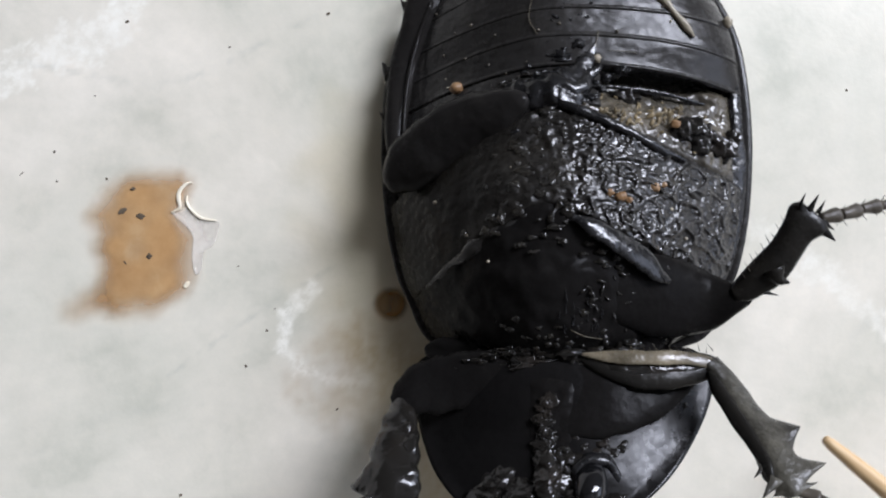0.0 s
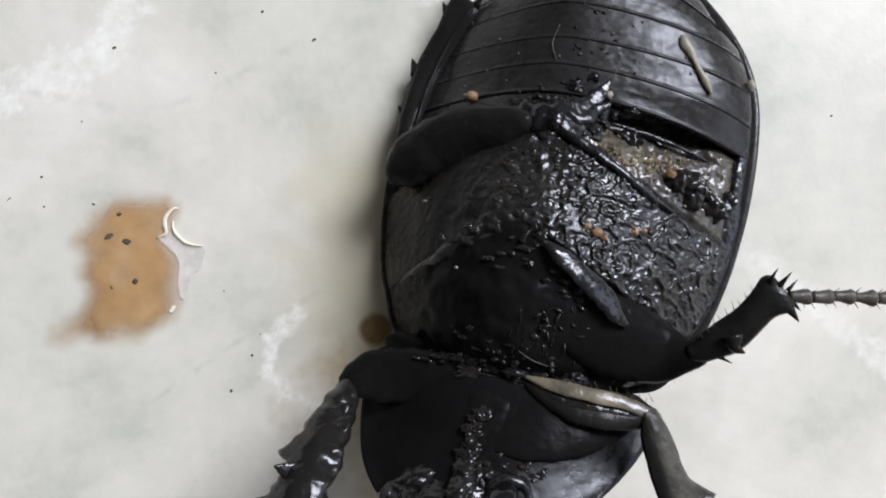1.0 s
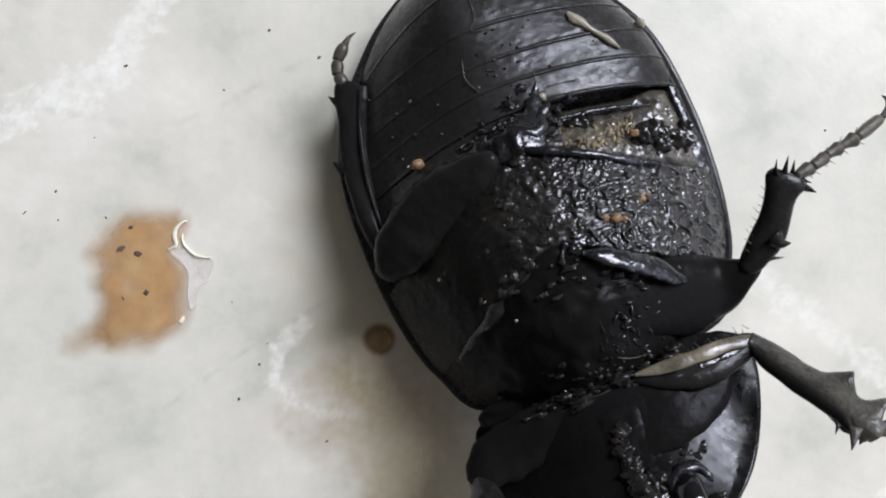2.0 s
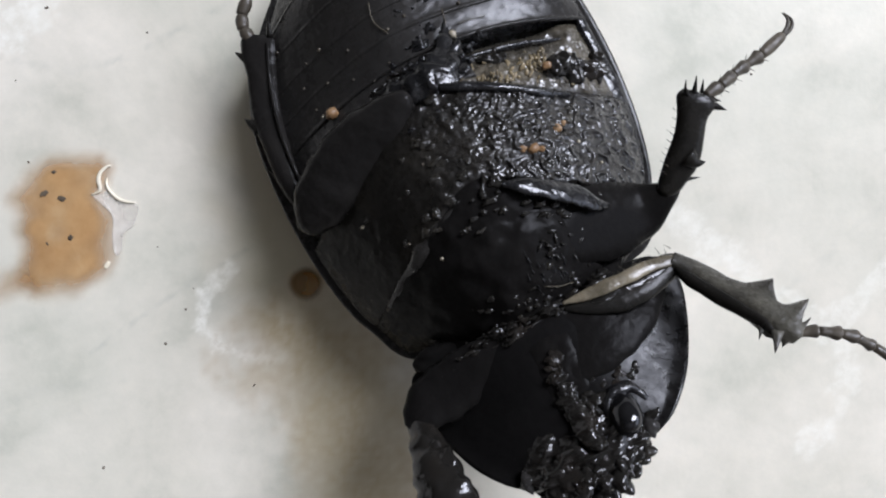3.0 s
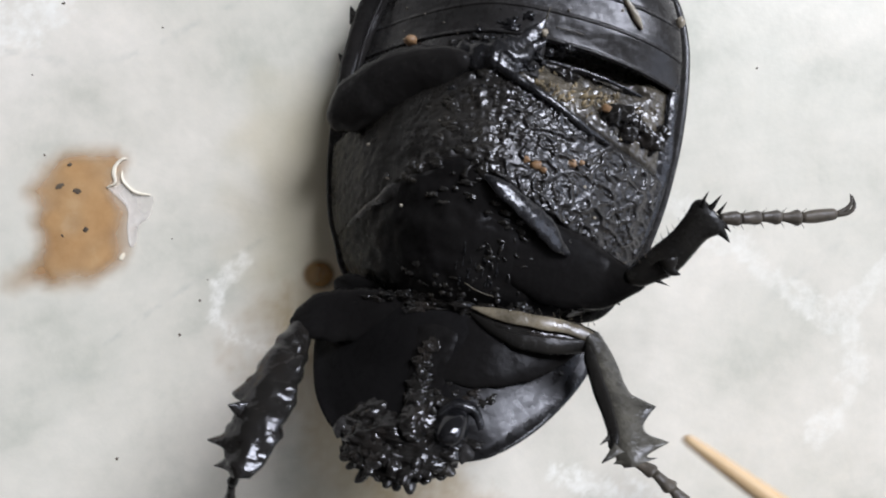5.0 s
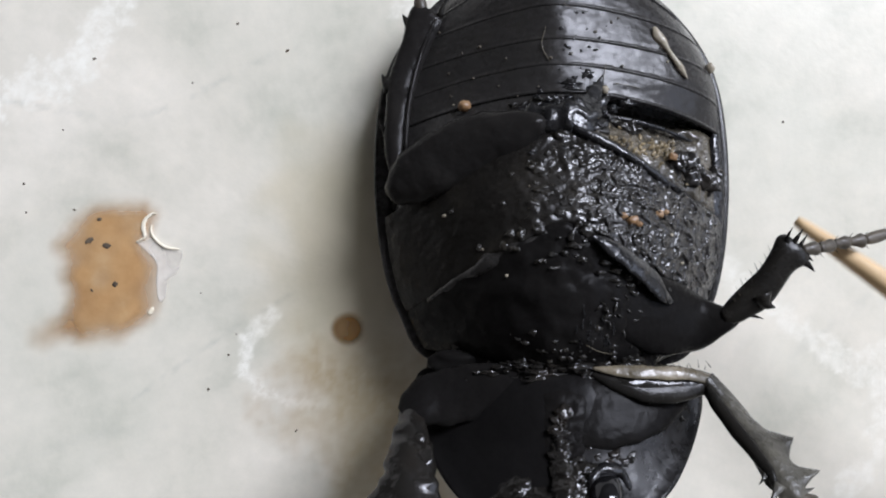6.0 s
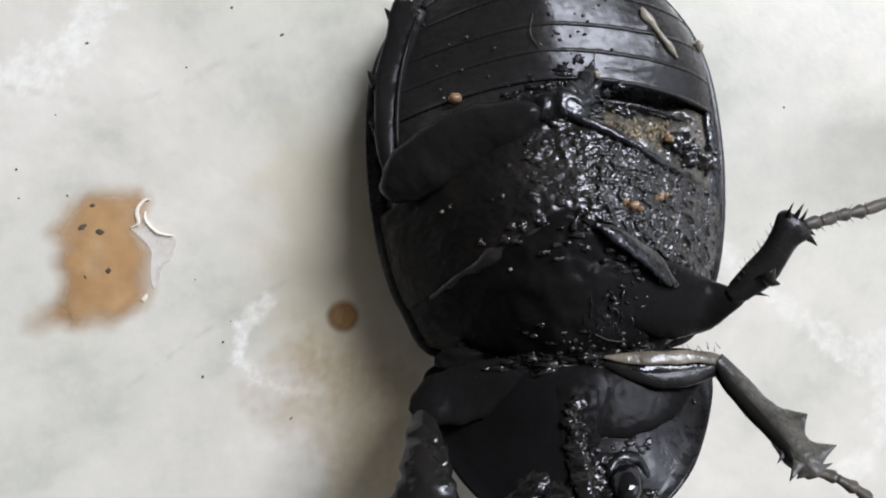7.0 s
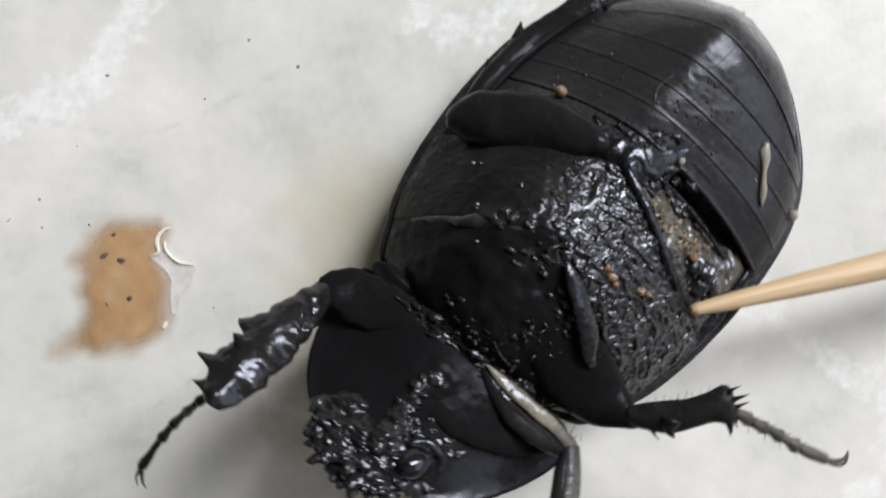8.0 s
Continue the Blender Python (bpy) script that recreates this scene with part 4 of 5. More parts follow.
for s, x, dz in ((1, 2.15, 0.0), (-1, -2.6, -1.2)):
    bm = bmesh.new()
    blob(bm, (x - 0.12 * s, -10.92, 6.85 + dz), (0.76, 0.98, 0.80), 0.12, 1, 0, 4)
    front("palp_bulb", bm, m_eye if s > 0 else m_dull, head, "glossy black rounded bulb")
    if s > 0:
        front("socket_rim", limb(bmesh.new(), [(x - 0.95, -10.9, 6.6, 0.10, 0.12), (x - 0.75, -10.1, 6.75, 0.20, 0.24), (x - 0.15, -9.72, 6.75, 0.26, 0.24), (x + 0.55, -9.9, 6.45, 0.22, 0.2), (x + 0.98, -10.6, 6.1, 0.2, 0.18), (x + 1.0, -11.4, 5.9, 0.1, 0.1)], 50, 14, 0.7, up=(0.3, 0.3, 0.9), seed=4), m_gloss, head, "")
    bm = bmesh.new()
    blob(bm, (x + 0.75 * s, -12.0, 6.2), (0.4, 0.55, 0.3), 0.4, 1.2, 3, 3)
    front("cheek", bm, m_smooth, head, "")
# ragged wet ridge along the middle of the throat
st = [(-0.25, -6.6, p_belly(0, -6.6) - 0.2, 0.05, 0.05), (-0.2, -7.6, p_belly(0, -7.6) - 0.14, 0.17, 0.18), (-0.15, -9.0, p_belly(0, -9.0) - 0.12, 0.3, 0.24), (0.0, -10.0, p_belly(0, -10.0) + 0.0, 0.5, 0.36), (0.25, -11.0, 7.0, 0.55, 0.5), (0.5, -11.9, 6.7, 0.3, 0.3)]
bm = limb(bmesh.new(), st, 90, 22, 0.5, seed=3)
for v in bm.verts:
    v.co += Vector((0.10 * noise.noise(v.co * 2.6), 0, 0.22 * noise.noise(v.co * 2.2 + Vector((4, 0, 0))) + 0.12 * noise.noise(v.co * 5)))
front("throat_ridge", bm, m_wet, beetle, "ragged wet ridge along the throat")
bm = bmesh.new()
for i in range(50):
    y = random.uniform(-11.6, -6.9)
    x = -0.2 + random.gauss(0, 0.12 + 0.22 * max(0, -8.8 - y)) + 0.75 * max(0, -8.4 - y) * random.random()
    k = random.uniform(0.10, 0.27)
    blob(bm, (x, y, max(p_belly(x, y), 6.3) - 0.04 + random.uniform(0, 0.1)), (k * random.uniform(0.8, 2.0), k * random.uniform(0.7, 1.5), k * 0.45), 0.8, 1.6, i, 3)
for i in range(24):
    x, y = random.uniform(0.5, 3.3), random.uniform(-10.0, -8.2)
    k = random.uniform(0.08, 0.22)
    blob(bm, (x, y, p_belly(x, y) - 0.15), (k * random.uniform(0.8, 2.2), k * random.uniform(0.7, 1.4), k * 0.5), 0.8, 1.5, i, 3)
for i in range(12):
    x, y = random.uniform(2.0, 6.0), random.uniform(-7.9, -6.6)
    k = random.uniform(0.05, 0.14)
    blob(bm, (x, y, p_belly(x, y) - 0.10), (k * random.uniform(0.8, 2.2), k, k * 0.5), 1.5, 2.2, i, 3)
tagged(front("throat_grit", bm, m_wet, beetle, "wet grit clinging to the throat"), kind="stuff")

# ---- what sticks to the beetle ----
def stuck(name, bm, mat, label):
    return part(name, bm, mat, beetle, label, LIFT)


# mud and straw in the socket of the missing hind leg, deepest under the belly's edge
def pocket_depth(x, y):
    return 0.10 + (0.15 + 0.80 * smoothstep(back_edge(x) + 0.6, 7.9 - 0.016 * x * x, y)) * (1 - 0.85 * smoothstep(6.3, 8.2, x))


bm = plate(1.3, 8.9, lambda x: back_edge(x) - 0.1, lambda x: 8.2 - 0.016 * x * x + 0.4 * smoothstep(5.5, 8.3, x), lambda x, y: belly(x, y) - pocket_depth(x, y), 0.5, 0.25, 0.5, 0.09, 0.22, 1.3)
stuck("mud_pocket", bm, m_mud, "wet brown mud in the empty leg socket")
for i in range(120):
    x, u = ((random.gauss(6.0, 0.65), random.gauss(0.62, 0.13)), (random.gauss(5.6, 0.9), random.gauss(0.55, 0.2)), (random.gauss(6.2, 0.5), random.gauss(0.6, 0.1)),
            (random.gauss(3.1, 0.6), random.gauss(0.14, 0.06)), (random.uniform(2.0, 7.5), random.random()))[i % 5]
    x = min(7.6, max(1.7, x))
    y = lerp(back_edge(x) + 0.3, 7.4 - 0.016 * x * x, min(0.95, max(0.05, u)))
    a, ln, w = random.gauss(0.9, 0.5), random.uniform(0.14, 0.46), random.uniform(0.05, 0.12)
    c = Vector((x, y, belly(x, y) - pocket_depth(x, y) + 0.06 + random.uniform(0, 0.16)))
    dd = Vector((math.cos(a), math.sin(a), random.uniform(-0.3, 0.3))) * ln / 2
    stuck("straw", limb(bmesh.new(), [(*(c - dd), w * 0.4, 0.03), (*c, w, 0.05), (*(c + dd), w * 0.3, 0.025)], 5, 6, 0.4, seed=i), m_straw, "")
bm = bmesh.new()
for i in range(7):
    x = 6.3 + 0.40 * i
    y = 4.85 - 0.30 * (x - 7.5) + 0.45 * math.sin(i * 2.4)
    blob(bm, (x, y, belly(x, y) - 0.05), (0.55 + 0.15 * math.sin(i * 1.7), 0.5, 0.26), 0.55, 1.6, i, 4)
blob(bm, (3.7, 7.0, belly(3.7, 7.0) - 0.75), (0.65, 0.4, 0.25), 0.8, 1.8, 3, 4)
tagged(stuck("mud_clump", bm, m_wet, "wet black mud clinging to the body's side"), kind="stuff")
stuck("torn_flap", limb(bmesh.new(), [(0.9, 6.5, 6.0, 0.7, 0.12), (1.4, 7.5, 5.55, 0.75, 0.12), (2.0, 8.6, 4.85, 0.45, 0.10), (2.45, 9.7, 4.35, 0.04, 0.04)], 30, 14, 0.45, up=(0.5, 0.2, 1), seed=6), m_gloss, "")

# wet lip along the socket's hind edge
stuck("socket_lip", limb(bmesh.new(), [(x, 7.75 - 0.016 * x * x, belly(x, 7.75 - 0.016 * x * x) - 0.62, r, r) for x, r in ((2.2, 0.04), (3.2, 0.10), (4.6, 0.12), (6.0, 0.12), (7.4, 0.10), (8.1, 0.04))], 40, 10, 0.5, seed=8), m_gloss, "")

# wet lumps round the thigh joint and along the belly's keel
bm = bmesh.new()
for i in range(58):
    x, y = random.gauss(0.7, 1.1), random.gauss(7.6, 0.85)
    k = random.uniform(0.05, 0.17)
    blob(bm, (x, y, belly(x, y) + 0.04 + 0.45 * math.exp(-(x - 0.4) ** 2 - (y - 7.2) ** 2 * 2)), (k * random.uniform(0.8, 2.4), k * random.uniform(0.7, 1.4), k * 0.4), 1.6, 2.3, i, 3)
for i in range(24):
    y = random.uniform(8.4, 13.5)
    x = random.gauss(0.6, 0.9) + 0.25 * (y - 8)
    k = random.uniform(0.03, 0.09)
    blob(bm, (x, y, belly(x, y) + 0.02), (k * random.uniform(0.8, 2.4), k, k * 0.6), 0.8, 1.7, i, 1)
tagged(stuck("joint_grit", bm, m_gloss, "wet black lumps round the thigh joint"), kind="stuff")
for i in range(26):
    x, y = random.uniform(-6.5, 7.0), random.uniform(-3.0, 12.5)
    k = random.uniform(0.05, 0.11)
    bm = bmesh.new()
    blob(bm, (x, y, belly(x, y) + 0.06), (k * random.uniform(0.8, 1.6), k, k * 0.7), 0.5, 1.5, i, 1)
    stuck("grit_grain", bm, m_flake if i % 4 == 0 else m_tarsus, "")

# a tuft of short wet hairs in front of the breast plate
for i in range(22):
    a = Vector((random.gauss(1.5, 0.45), random.gauss(-3.6, 0.4), 0))
    a.z = belly(a.x, a.y) + 0.05
    part("bristle", spike(a, a + Vector((random.uniform(-0.12, 0.05), random.uniform(0.25, 0.5), 0.06)), 0.035), m_gloss, beetle, "", LIFT)

# seed, flake, crumbs
bm = bmesh.new()
blob(bm, (-4.7, 8.35, belly(-4.7, 8.35) + 0.22), (0.36, 0.31, 0.3), 0.14, 1.3, 1, 3)
stuck("seed", bm, m_seed, "small tan seed stuck to the belly")
stuck("flake", limb(bmesh.new(), [(x, y, belly(x, y) + 0.14, a, b) for x, y, a, b in ((5.35, 12.7, 0.12, 0.08), (5.6, 12.2, 0.30, 0.16), (6.05, 11.55, 0.14, 0.14), (6.6, 10.8, 0.19, 0.15), (7.15, 10.0, 0.05, 0.05))], 34, 12, 0.7, seed=2), m_flake, "pale curled flake stuck to the belly")
for i, (x, y, r) in enumerate(((4.9, 2.3, 0.19), (3.35, 1.85, 0.24), (6.0, 5.5, 0.2), (2.9, 2.05, 0.16), (3.7, 1.7, 0.14), (5.3, 2.45, 0.12))):
    bm = bmesh.new()
    blob(bm, (x, y, belly(x, y) + 0.12), (r * 1.25, r, r * 0.6), 0.35, 1.4, i, 3)
    stuck("crumb", bm, m_seed, "")
for i, (x, y, r) in enumerate(((8.95, 11.2, 0.26), (2.5, 8.9, 0.2))):
    bm = bmesh.new()
    blob(bm, (x, y, belly(x, y) + 0.15), (r, r * 1.2, r * 0.7), 0.4, 1.5, i + 9, 2)
    stuck("crumb", bm, m_flake, "")
for pts in ([(-0.5, 12.2), (-0.7, 11.2), (-0.3, 10.3)], [(1.0, 15.3), (0.9, 14.0), (0.5, 13.4), (1.7, 13.1)], [(2.6, 10.3), (2.45, 9.5), (2.3, 8.8)], [(3.0, 9.3), (3.8, 9.25), (4.4, 9.15)],
            [(-6.0, 6.9), (-5.9, 6.5), (-5.8, 6.2)], [(1.0, -4.0), (1.6, -4.3), (2.3, -4.45)]):
    stuck("stuck_hair", limb(bmesh.new(), [(x, y, belly(x, y) + 0.10, 0.022, 0.022) for x, y in pts], 14, 6), m_hair, "pale hair stuck to the belly")
for i in range(16):
    x = random.uniform(-6.5, 5.5)
    y = random.uniform(6.5, 13.5)
    if x > 1 and y < 9.4:
        continue
    k = random.uniform(0.04, 0.10)
    bm = bmesh.new()
    blob(bm, (x, y, belly(x, y) + 0.03), (k * 1.3, k, k * 0.7), 0.4, 1.5, i, 1)
    stuck("grit_grain", bm, m_tarsus, "")
# wet wrinkles on the lit side of the breast plate, and grit down its middle
bm = bmesh.new()
for i in range(24):
    x, y = random.uniform(0.2, 7.4), random.uniform(-1.5, 6.4)
    if not front_edge(x) + 0.3 < y < back_edge(x) - 0.25:
        continue
    a, turn, step = random.uniform(0, 6.28), random.uniform(-0.45, 0.45), random.uniform(0.12, 0.26)
    st = []
    for k in range(6):
        st.append((x, y, belly(x, y) + 0.05 + 0.05 * math.sin(k * 1.9 + i), 0.09 + 0.10 * math.sin(k * 2.3 + i) ** 2, 0.06))
        x, y, a = x + step * math.cos(a), y + step * math.sin(a), a + turn
    limb(bm, st, 11, 7, 0.7, seed=i * 0.37)
tagged(stuck("wet_film", bm, m_rough, "wet wrinkled film on the breast plate"), kind="stuff")
bm = bmesh.new()
for i in range(80):
    x, y = random.gauss(0.4, 2.6), random.uniform(-1.6, 6.6)
    if abs(x) > 7.2 or not front_edge(x) < y < back_edge(x):
        continue
    k = random.uniform(0.08, 0.22)
    blob(bm, (x, y, belly(x, y) + 0.0), (k * random.uniform(0.8, 2.0), k * random.uniform(0.7, 1.3), k * 0.5), 0.8, 1.6, i, 3)
for i in range(34):
    x = random.uniform(1.6, 7.6)
    y = -0.3 - 0.52 * (x - 1.8) + random.gauss(0, 0.35)
    k = random.uniform(0.05, 0.16)
    blob(bm, (x, y, belly(x, y) + 0.04), (k * random.uniform(1.0, 2.8), k * 0.8, k * 0.4), 0.9, 1.7, i, 3)
for i in range(24):
    x, y = random.gauss(-1.0, 2.0), random.gauss(0.9, 0.5) - 0.2
    y -= 0.35 * abs(x)
    k = random.uniform(0.05, 0.17)
    blob(bm, (x, y, belly(x, y) + 0.02), (k * random.uniform(1.0, 2.6), k * 0.8, k * 0.45), 0.9, 1.7, i, 3)
for i in range(40):
    x, y = random.gauss(0.8, 1.6), random.uniform(-5.0, -3.2)
    k = random.uniform(0.05, 0.14)
    blob(bm, (x, y, belly(x, y) - 0.1), (k * random.uniform(0.8, 2.2), k, k * 0.6), 1.1, 1.9, i, 2)
for i in range(90):
    x = random.uniform(-6.2, 1.0)
    y = 7.1 - 0.02 * x * x + random.gauss(0, 0.25) + 0.1 * x
    k = random.uniform(0.05, 0.13)
    blob(bm, (x, y + 0.9, belly(x, y + 0.9) + 0.02), (k * 1.7, k * 0.8, k * 0.6), 1.8, 2.6, i, 2)
for i in range(46):
    x = random.uniform(1.5, 7.8)
    y = -2.2 - 0.22 * (x - 1.5) + random.gauss(0, 0.7)
    a, k = random.gauss(-0.5, 0.5), random.uniform(0.05, 0.13)
    z = belly(x, y) + 0.02
    limb(bm, [(x - 2.4 * k * math.cos(a), y - 2.4 * k * math.sin(a), z - 0.03, 0.02, 0.02), (x, y, z + 0.04, k * 0.8, 0.05), (x + 2.4 * k * math.cos(a), y + 2.4 * k * math.sin(a), z - 0.03, 0.02, 0.02)], 7, 7, 0.8, seed=i)
tagged(stuck("breast_grit", bm, m_rough, "wet black grit clinging to the breast plate"), kind="stuff")

# ---- spots and specks on the marble ----
def inside_by(p, pts):
    """How far p lies inside a closed outline; negative outside it."""
    d = seg_distance(np.array(p), list(pts) + [pts[0]])
    odd = False
    for (x0, y0), (x1, y1) in zip(pts, pts[1:] + pts[:1]):
        if (y0 > p[1]) != (y1 > p[1]) and p[0] < (x1 - x0) * (p[1] - y0) / (y1 - y0) + x0:
            odd = not odd
    return d if odd else -d


def film(name, outline, mat, label, category, height, soft, strength, thin=lambda x, y: 1.0, cell=0.16, ragged=1.0):
    """A thin film of liquid within an outline, that thins out towards its edge."""
    xs, ys = zip(*outline)
    nx, ny = int((max(xs) - min(xs) + 2.4) / cell), int((max(ys) - min(ys) + 2.4) / cell)
    bm = bmesh.new()
    made, cover = {}, []
    for i in range(nx + 1):
        for j in range(ny + 1):
            x, y = min(xs) - 1.2 + i * cell, min(ys) - 1.2 + j * cell
            k = inside_by((x, y), outline) + ragged * (0.30 * noise.noise(Vector((x * 0.5, y * 0.5, 1))) + 0.10 * noise.noise(Vector((x * 2.1, y * 2.1, 4))) + 0.08 * noise.noise(Vector((x * 6.1, y * 6.1, 4))))
            c = smoothstep(-soft, soft * 1.1, k) * strength * thin(x, y) * (0.93 + 0.25 * noise.noise(Vector((x * 0.7, y * 0.7, 8))))
            if k > -soft:
                made[i, j] = bm.verts.new((x, y, 0.012 + height * smoothstep(-soft, soft * 2, k)))
                cover.append(min(0.96, c))
    for (i, j), v in made.items():
        q = [made.get(n) for n in ((i, j), (i + 1, j), (i + 1, j + 1), (i, j + 1))]
        if all(q):
            bm.faces.new(q)
    ob = part(name, bm, mat)
    at = ob.data.attributes.new("edge", "FLOAT", "POINT")
    at.data.foreach_set("value", cover)
    return tagged(ob, label, category)


stain = film("liquid_stain", [(-19.1, 3.6), (-18.6, 4.1), (-17.5, 4.2), (-15.5, 4.2), (-15.1, 3.8), (-15.7, 2.1), (-14.7, 0.6), (-14.7, -0.3), (-14.8, -1.4), (-15.3, -2.5), (-16.0, -2.9), (-17.1, -3.4), (-18.2, -3.6),
                      (-19.2, -3.6), (-19.8, -2.9), (-19.9, -2.0), (-19.9, -0.6), (-20.2, -0.1), (-19.7, 0.9), (-20.1, 1.6), (-20.5, 1.9), (-19.9, 2.7), (-19.5, 3.4)],
     m_puddle, "wet orange-brown stain of liquid on the marble", "stain", 0.08, 0.95, 0.97, lambda x, y: 0.5 + 0.5 * smoothstep(-21.0, -19.2, x + 0.35 * (y + 3)))
smear = film("smear", [(-18.9, -3.3), (-20.4, -3.6), (-21.4, -4.2), (-22.1, -3.9), (-22.0, -3.4), (-21.1, -2.7), (-20.2, -2.4), (-19.2, -2.3)], m_puddle, "pale thin smear of the liquid", "", 0.05, 0.8, 0.8,
             lambda x, y: 0.5 + 0.5 * smoothstep(-21.8, -19.6, x))
smear.parent = stain
film("liquid_drop", [(-3.1 + 0.93 * math.cos(a), -3.22 + 0.88 * math.sin(a)) for a in [i * math.pi / 8 for i in range(16)]], m_drop, "small round brown drop of liquid on the marble", "drop", 0.15, 0.28, 0.86, lambda x, y: 0.9 + 0.15 * smoothstep(0.3, 0.8, math.hypot(x + 3.1, y + 3.22)), cell=0.06, ragged=0.25)

# thin whitish film curled up at the stain's edge
def flat_piece(outline, z, rise, mat, name, parent=None, label=""):
    pts = curve_points(outline + [outline[0]], 97)[:-1]
    mid = sum(pts) / len(pts)
    bm = bmesh.new()
    rings = []
    for s, dz in ((1.0, 0.0), (1.0, 0.012), (0.96, 0.02), (0.55, 0.02), (0.15, 0.02)):
        rings.append([(*(mid + (p - mid) * s * (1 + 0.04 * noise.noise(Vector((p[0] * 3, p[1] * 3, 0))))), z + dz + rise * max(0, noise.noise(Vector((p[0] * 1.2, p[1] * 1.2, 4))) + 0.2) * s) for p in pts])
    skin(bm, rings)
    return part(name, bm, mat, parent, label)


crust = tagged(flat_piece([(-15.94, 2.11), (-15.38, 1.72), (-14.68, 0.76), (-14.69, -0.33), (-14.58, -1.29), (-14.37, -1.56), (-14.11, -1.15), (-13.96, -0.19), (-13.37, 0.35), (-13.12, 1.45), (-13.35, 1.61),
                           (-14.29, 1.86), (-14.84, 2.35), (-15.32, 2.2)], 0.06, 0.02, m_film, "dried_film"), "thin whitish film curling up at the stain's edge", "film")
part("curl", limb(bmesh.new(), [(-14.99, 3.12, 0.10, 0.04, 0.04), (-15.01, 2.75, 0.12, 0.07, 0.06), (-14.81, 2.34, 0.13, 0.09, 0.07), (-14.29, 1.86, 0.13, 0.09, 0.07), (-13.74, 1.70, 0.11, 0.07, 0.05), (-13.3, 1.66, 0.09, 0.04, 0.04)], 24, 9, 0.2), m_crust, crust, "pale curled lip")
part("curl", limb(bmesh.new(), [(-14.73, 3.85, 0.08, 0.04, 0.03), (-15.0, 3.83, 0.09, 0.07, 0.04), (-15.40, 3.44, 0.10, 0.12, 0.045), (-15.50, 2.96, 0.11, 0.15, 0.05), (-15.42, 2.4, 0.10, 0.10, 0.045), (-15.94, 2.11, 0.08, 0.04, 0.03)], 24, 9, 0.2), m_crust, crust, "pale curled lip")
flat_piece([(-15.2, -2.2), (-14.95, -1.85), (-14.8, -2.0), (-15.0, -2.3)], 0.05, 0.03, m_crust, "film_flake", crust)

SPECKS = ((-22.8, 5.7, 0.16, 0.1, 0.3), (-11.5, -6.8, 0.17, 0.12, 1.2), (-10.3, -4.75, 0.14, 0.12, 0.2), (-15.2, -14.2, 0.14, 0.1, 0.8), (23.8, 9.4, 0.13, 0.10, 0.4), (-18.75, 2.2, 0.40, 0.17, 0.5),
          (-17.72, 1.9, 0.34, 0.2, -0.2), (-17.17, -0.45, 0.22, 0.2, 0.5), (-18.55, -0.8, 0.16, 0.06, -1.0), (-18.16, 3.5, 0.2, 0.12, 0.2), (-24.7, 4.4, 0.35, 0.05, 0.8), (-6.2, -9.3, 0.2, 0.08, 0.7),
          (-22.63, 3.95, 0.11, 0.09, 0), (-19.73, 4.1, 0.12, 0.07, -0.8), (-9.91, 15.6, 0.2, 0.1, 0.9), (-18.67, 13.4, 0.16, 0.09, 0.4), (-6.84, 13.9, 0.25, 0.12, 0.5),
          (-12.0, -1.0, 0.08, 0.07, 0), (-20.5, 9.0, 0.1, 0.08, 0), (-12.64, 11.9, 0.12, 0.08, 0.5), (-9.84, -3.5, 0.09, 0.06, 0.4))
for i, (x, y, a, b, rot) in enumerate(SPECKS):
    bm = bmesh.new()
    blob(bm, (0, 0, 0), ((a * 0.7, b * 0.75, 0.012) if -20 < x < -15 else (a * 0.5, b * 0.6, 0.014)), 0.6, 1.6, i, 3)
    bmesh.ops.rotate(bm, verts=bm.verts, matrix=Matrix.Rotation(rot, 3, "Z"))
    on_stain = 0.085 if (-20 < x < -15 and -3 < y < 4) else 0.0
    ob = part("speck", bm, m_speck, None, "", (x, y, 0.02 + on_stain))
    tagged(ob, "tiny dark speck of grit in the brown stain" if on_stain else "tiny dark speck of grit on the marble", "speck", "specks on the marble")

# ---- the wooden pick: its tip at its own origin, the shaft along z ----
pick = tagged(new("toothpick"), "plain round bamboo pick with a blunt tapered tip", "toothpick")
PROFILE = [(0.0, 0.15), (0.05, 0.24), (0.4, 0.32), (2, 0.43), (4, 0.52), (6.5, 0.62), (9, 0.70), (12, 0.76), (20, 0.83), (30, 0.85), (40, 0.85), (52, 0.85), (65, 0.84), (65.4, 0.7)]
for name, stretch in (("tip", PROFILE[:7]), ("shaft", PROFILE[6:])):
    bm = bmesh.new()
    rings = []
    for z, r in stretch:
        rings.append([(r * math.cos(a) * (1 + 0.05 * noise.noise(Vector((k * 0.8, z * 0.2, 0)))), r * math.sin(a) * (1 + 0.05 * noise.noise(Vector((k * 0.8, z * 0.2, 5)))), z)
                      for k, a in enumerate([2 * math.pi * j / 20 for j in range(20)])])
    skin(bm, rings, (name == "tip", name == "shaft"))
    part(name, bm, m_wood, pick)


